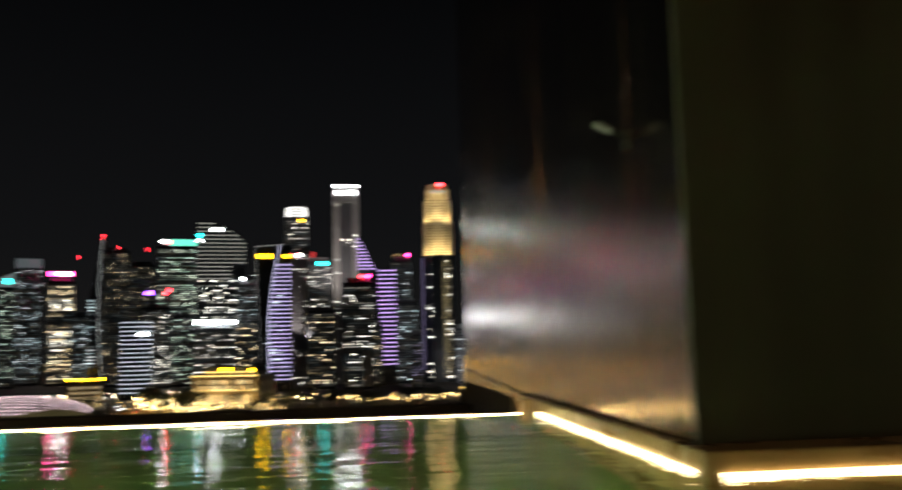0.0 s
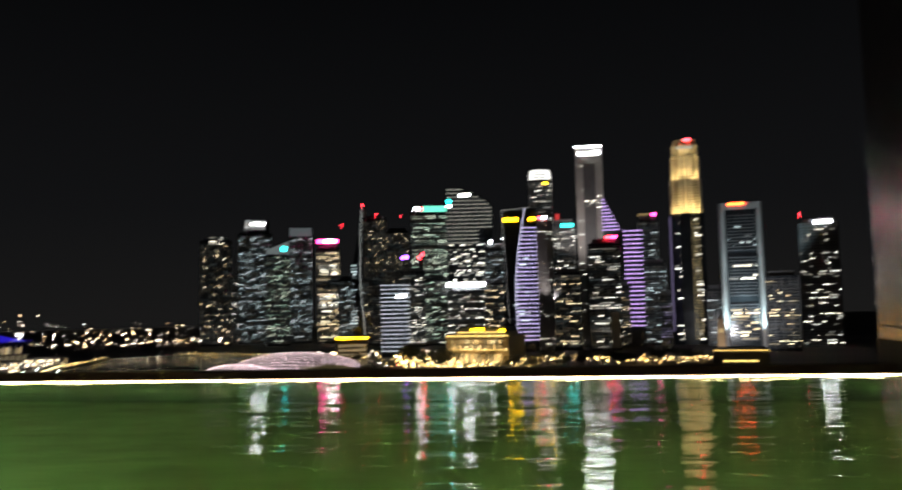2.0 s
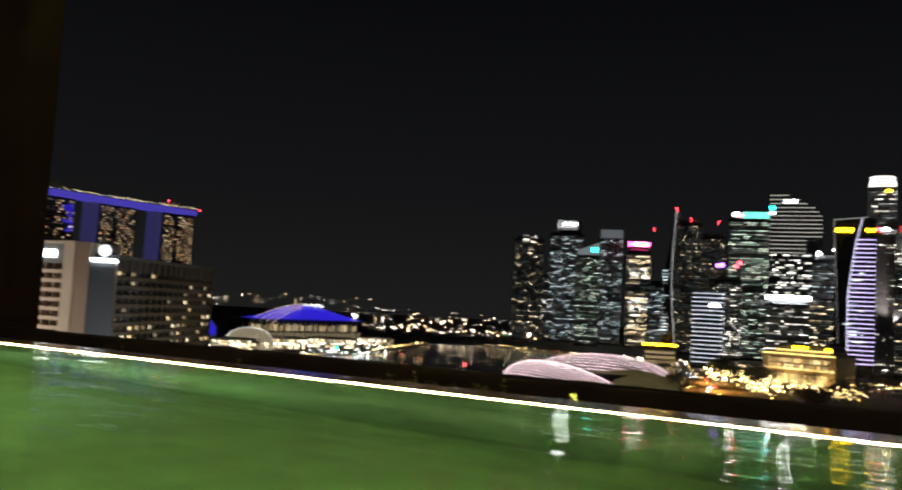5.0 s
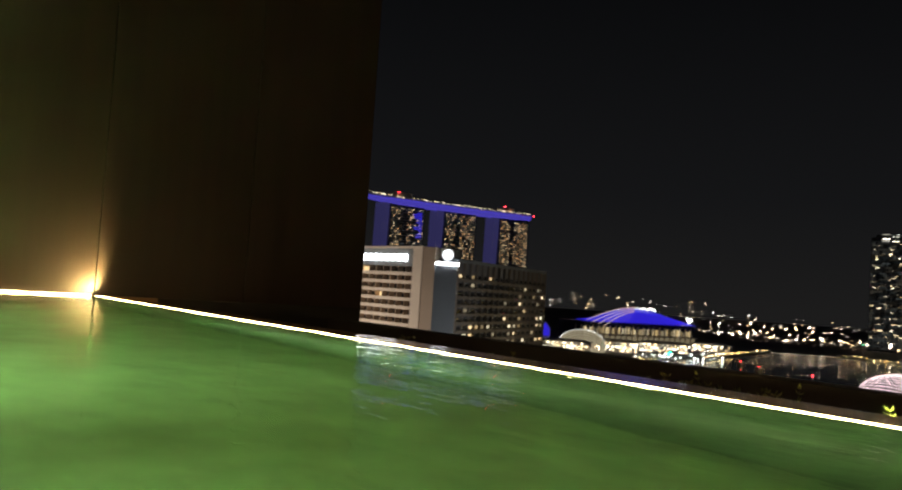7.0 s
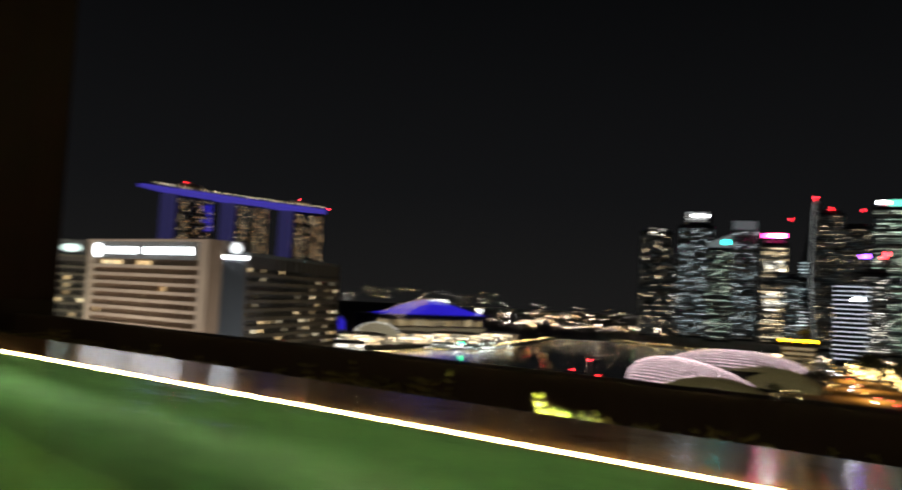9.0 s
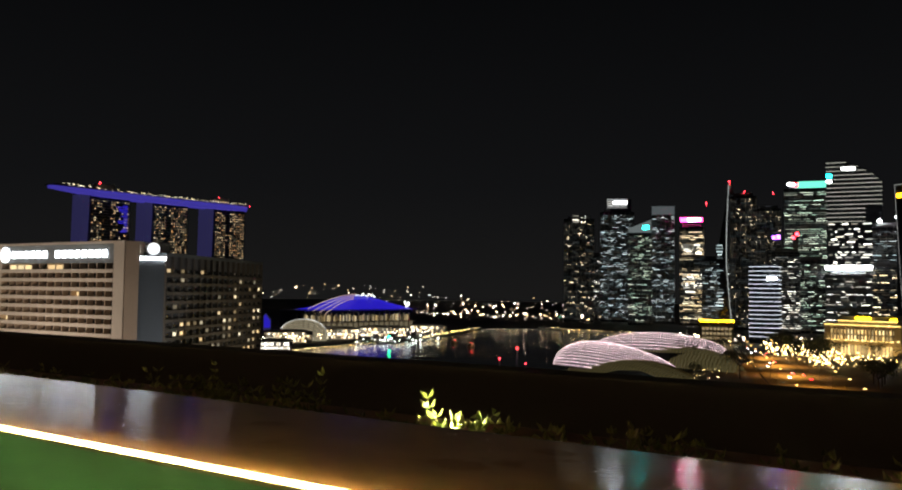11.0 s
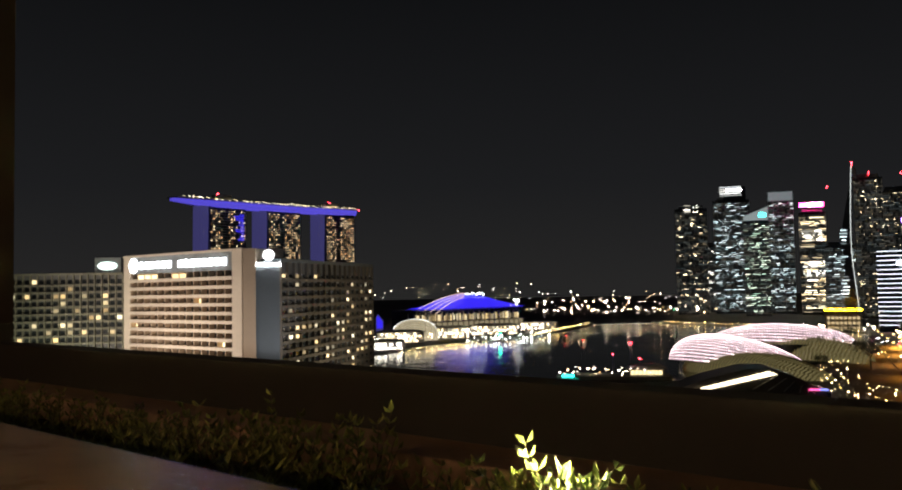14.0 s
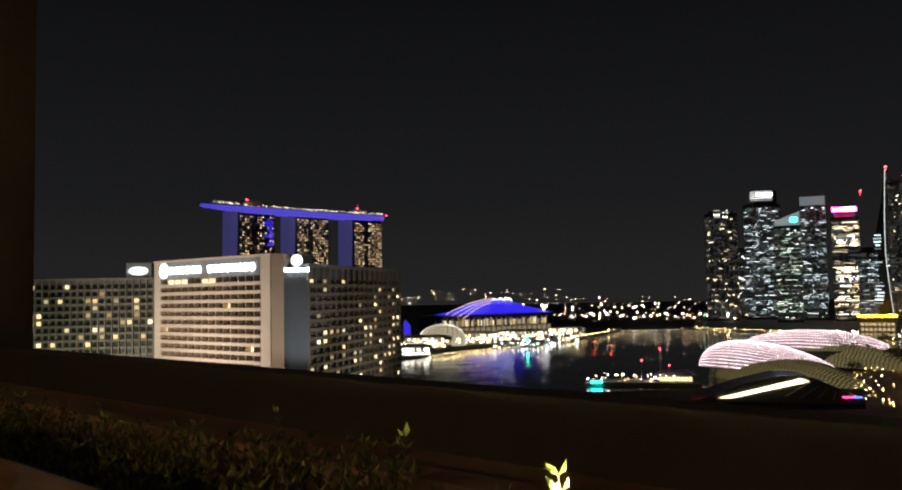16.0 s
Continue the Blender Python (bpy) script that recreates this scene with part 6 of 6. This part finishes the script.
    for x in (-0.4, -0.2, 0.0, 0.2, 0.4):
        lamp("palace_floodlight", "SPOT", m @ Vector((w * x, -6, 1.5)), m @ Vector((w * x, 2.5, h * 0.6)), 4500, (1.0, 0.58, 0.16), 0.5, 120)


column_palace()


def quay_house():
    d = 1100
    w = width_of(-1.75, 0.35, d)
    h = d * math.tan(radians(-1.65)) - GROUND
    t = thing("quay_building", facing(-0.7, d), "low quay building with a yellow lit crown", "building")
    part("body", Mesh().box(-w / 2, w / 2, 2, 22, 0, h - 5), GRANITE, t)
    part("roof_slab", Mesh().box(-w / 2 - 1, w / 2 + 1, 0, 23, h - 6.5, h - 5), FRAMEGREY, t)
    for j in range(9):
        x = -w / 2 + 2 + (w - 4) * j / 8
        part("column", Mesh().tube((x, 1, 0), (x, 1, h - 6.5), 0.7, 0.6, 8), GRANITE, t)
    q = Mesh()
    for j in range(12):
        x = -w / 2 + 1 + (w - 2) * j / 11
        q.dot((x, 0.5, h - 2.2), 1.9)
    part("crown_lamps", q, S_YELLOW, t, "row of yellow crown lamps")
    part("lit_front", bands_of_light(w * 0.9, 3, h - 8, 6, 3.0, 1.9), glow("quay_house_front", (1.0, 0.75, 0.4), (1.0, 0.75, 0.4), 0.25, 0.25), t)


quay_house()


def clock_tower():
    d = 800
    h = d * math.tan(radians(-0.75)) - GROUND
    t = thing("clock_tower", facing(23.76, d), "white clock tower with a small dome", "clock tower")
    part("base", Mesh().box(-4.8, 4.8, 0, 9.6, 0, h * 0.36), GRANITE, t)
    part("shaft", Mesh().prism([(-3.6, 1), (3.6, 1), (3.6, 8.2), (-3.6, 8.2)], h * 0.36, h * 0.82, 0.9), GRANITE, t)
    part("belfry", Mesh().box(-2.6, 2.6, 2, 7.2, h * 0.82, h * 0.92), GRANITE, t)
    part("dome", Mesh().prism(octagon(3.0, 1, 4.6), h * 0.92, h, 0.15), CONCRETE, t)
    part("clock_face", Mesh().tube((0, 1.0, h * 0.72), (0, 0.5, h * 0.72), 1.9, 1.9, 16), W_GOLD, t, "glowing clock face")
    m = t.matrix_world
    lamp("clock_tower_floodlight", "SPOT", m @ Vector((0, -22, d * math.tan(radians(-3.0)) - GROUND + 6)), m @ Vector((0, 2, h * 0.62)), 9000, (1.0, 0.72, 0.5), 0.6, 75)
    w = width_of(23.0, 26.4, d)
    b = thing("riverside_building", facing(24.9, d - 10), "low riverside building with golden light lines", "building")
    hb = d * math.tan(radians(-3.0)) - GROUND
    part("body", Mesh().box(-w / 2, w / 2, 0, 14, 0, hb), FRAMEGREY, b)
    part("roof", Mesh().profile([(-w / 2 - 1, hb), (w / 2 + 1, hb), (w * 0.42, hb + 3), (-w * 0.42, hb + 3)], -1, 15), FRAMEGREY, b)
    part("roof_light", Mesh().box(-w / 2, w / 2, -1.4, -1.0, hb - 0.2, hb + 0.4), GOLDLINE, b, "golden light line under the eaves")
    part("floor_light", Mesh().box(-w * 0.32, w * 0.3, -0.6, 0, hb * 0.45, hb * 0.52), GOLDLINE, b, "golden light line")


clock_tower()


# ---------------------------------------------------------------- avenue: lamps, cars, trees
def street_lamp(m):
    t = thing("street_lamp", m, "tall street lamp with an orange light", "street lamp", "street lamps of the avenue")
    part("pole", Mesh().tube((0, 0, 0), (0, 0, 11), 0.14, 0.08, 8), STEEL, t)
    part("arm", Mesh().tube((0, 0, 11), (2.2, 0, 11.6), 0.07, 0.05, 6), STEEL, t)
    part("lantern", Mesh().box(1.7, 2.9, -0.45, 0.45, 11.3, 11.7), glow("sodium_lamp", (1.0, 0.58, 0.16), (1.0, 0.58, 0.16), 5, 5), t, "orange glowing lantern")
    return t


first = None
for i in range(12):
    s = i / 11
    for az0, az1 in ((0.8, 4.3), (2.35, 8.5)):
        m = facing(az0 + (az1 - az0) * s ** 1.6, 1000 - 560 * s, 40, GROUND + 0.2)
        first = copy_thing(first, m) if first else street_lamp(m)
for i in range(5):
    s = 0.2 + 0.8 * (i + 0.5) / 5
    at = bearing(1.55 + 4.9 * s ** 1.6, 1000 - 540 * s, GROUND + 13)
    lamp("avenue_light", "SPOT", at, at + Vector((0.01, 0, -10)), 60000, (1.0, 0.42, 0.06), 1.5, 165)


def car(m, colour):
    t = thing("car", m, "small car with its lights on", "car", "cars on the avenue")
    body = Mesh().profile([(-2.2, 0.35), (2.2, 0.35), (2.2, 0.85), (1.2, 0.95), (0.6, 1.45), (-1.2, 1.45), (-1.9, 0.95), (-2.2, 0.9)], -0.9, 0.9)
    softened(part("body", body, colour, t), 0.08)
    for x in (-1.35, 1.35):
        for y in (-0.92, 0.72):
            wheel = part("wheel", Mesh().tube((x, y, 0.33), (x, y + 0.2, 0.33), 0.33, 0.33, 10), STEEL, t)
            part("rim", Mesh().tube((x, y - 0.01, 0.33), (x, y + 0.21, 0.33), 0.2, 0.2, 8), CONCRETE, wheel)
    for y in (-0.6, 0.6):
        part("headlight", Mesh().box(2.15, 2.3, y - 0.3, y + 0.3, 0.5, 0.95), S_WHITE, t)
        part("tail_light", Mesh().box(-2.3, -2.15, y - 0.3, y + 0.3, 0.6, 0.95), S_RED, t)
    return t


PAINT = surface("car_paint", (0.2, 0.2, 0.21), 0.3, 0.2, 1, 0.1, 20, 0.02)
cars, r = None, random.Random(31)
for i in range(16):
    s = r.uniform(0.05, 0.85)
    k = i % 4
    az = (0.9 + 3.6 * s ** 1.6) + (1.35 + 2.4 * s ** 1.6) * (0.15 + 0.22 * k)
    m = facing(az, 1000 - 540 * s, -82 if k < 2 else 98, GROUND + 0.55)
    cars = copy_thing(cars, m) if cars else car(m, PAINT)


def tree(m, height, seed, label):
    r = random.Random(seed)
    t = thing("tree", m, label, "tree", "street trees")
    wood, leaves = Mesh(), Mesh()
    wood.tube((0, 0, 0), (0.2, 0.1, height * 0.4), 0.45, 0.3, 8)
    for k in range(6):
        a = k * 1.05 + r.uniform(-.3, .3)
        e = Vector((math.cos(a) * height * 0.32, math.sin(a) * height * 0.32, height * r.uniform(0.6, 0.8)))
        wood.tube((0.2, 0.1, height * 0.38), e, 0.22, 0.07, 6)
        for j in range(150):
            g = Vector((r.gauss(0, 1), r.gauss(0, 1), r.gauss(0, 0.7))) * height * 0.13
            p = e + g
            w_ = Vector((r.uniform(-1, 1), r.uniform(-1, 1), r.uniform(-.4, .6))).normalized()
            leaves.leaf(p, w_, w_.orthogonal().normalized(), 0.9 * r.uniform(0.6, 1.3), 0.6)
    part("trunk", wood, BARK, t)
    part("crown", leaves, TREELEAF, t, kind="stuff")
    return t


kinds = [tree(facing(4.0, 820, 0), 15, 1, "dark spreading street tree by the avenue"), tree(facing(8.4, 850, 0), 20, 2, "tall dark tree before the columned building")]
for i in range(64):
    if i < 26:
        az, d = r.uniform(2.6, 6.2), r.uniform(800, 980)
        d = max(d, 1000 - (az - 2.6) * 60)
    elif i < 48:
        az, d = r.uniform(9.8, 23.2), r.uniform(800, 890)
    elif i < 56:
        az, d = r.uniform(-2.6, 1.2), r.uniform(620, 900)
    else:
        az, d = r.uniform(6.8, 11.5), r.uniform(560, 780)
    copy_thing(kinds[i % 2], facing(az, d, r.uniform(0, 360)) @ Matrix.Scale(r.uniform(0.7, 1.2), 4))
lamp_row("tree_lamps", 2.4, 960, 6.4, 800, 8, 170, 0.5, 1.7, GOLDDOT, "golden lamps among the trees of the avenue", 0.6, 12)
lamp_row("tree_lamps", 5.4, 860, 11.5, 790, 6, 140, 0.4, 1.3, GOLDDOT, "golden lamps in front of the columned building", 0.4, 13)
lamp_row("garden_lamps", -2.2, 600, 1.4, 760, 5, 36, 0.25, 0.7, GOLDDOT, "lamps in the gardens behind the theatres", 0.4, 14)
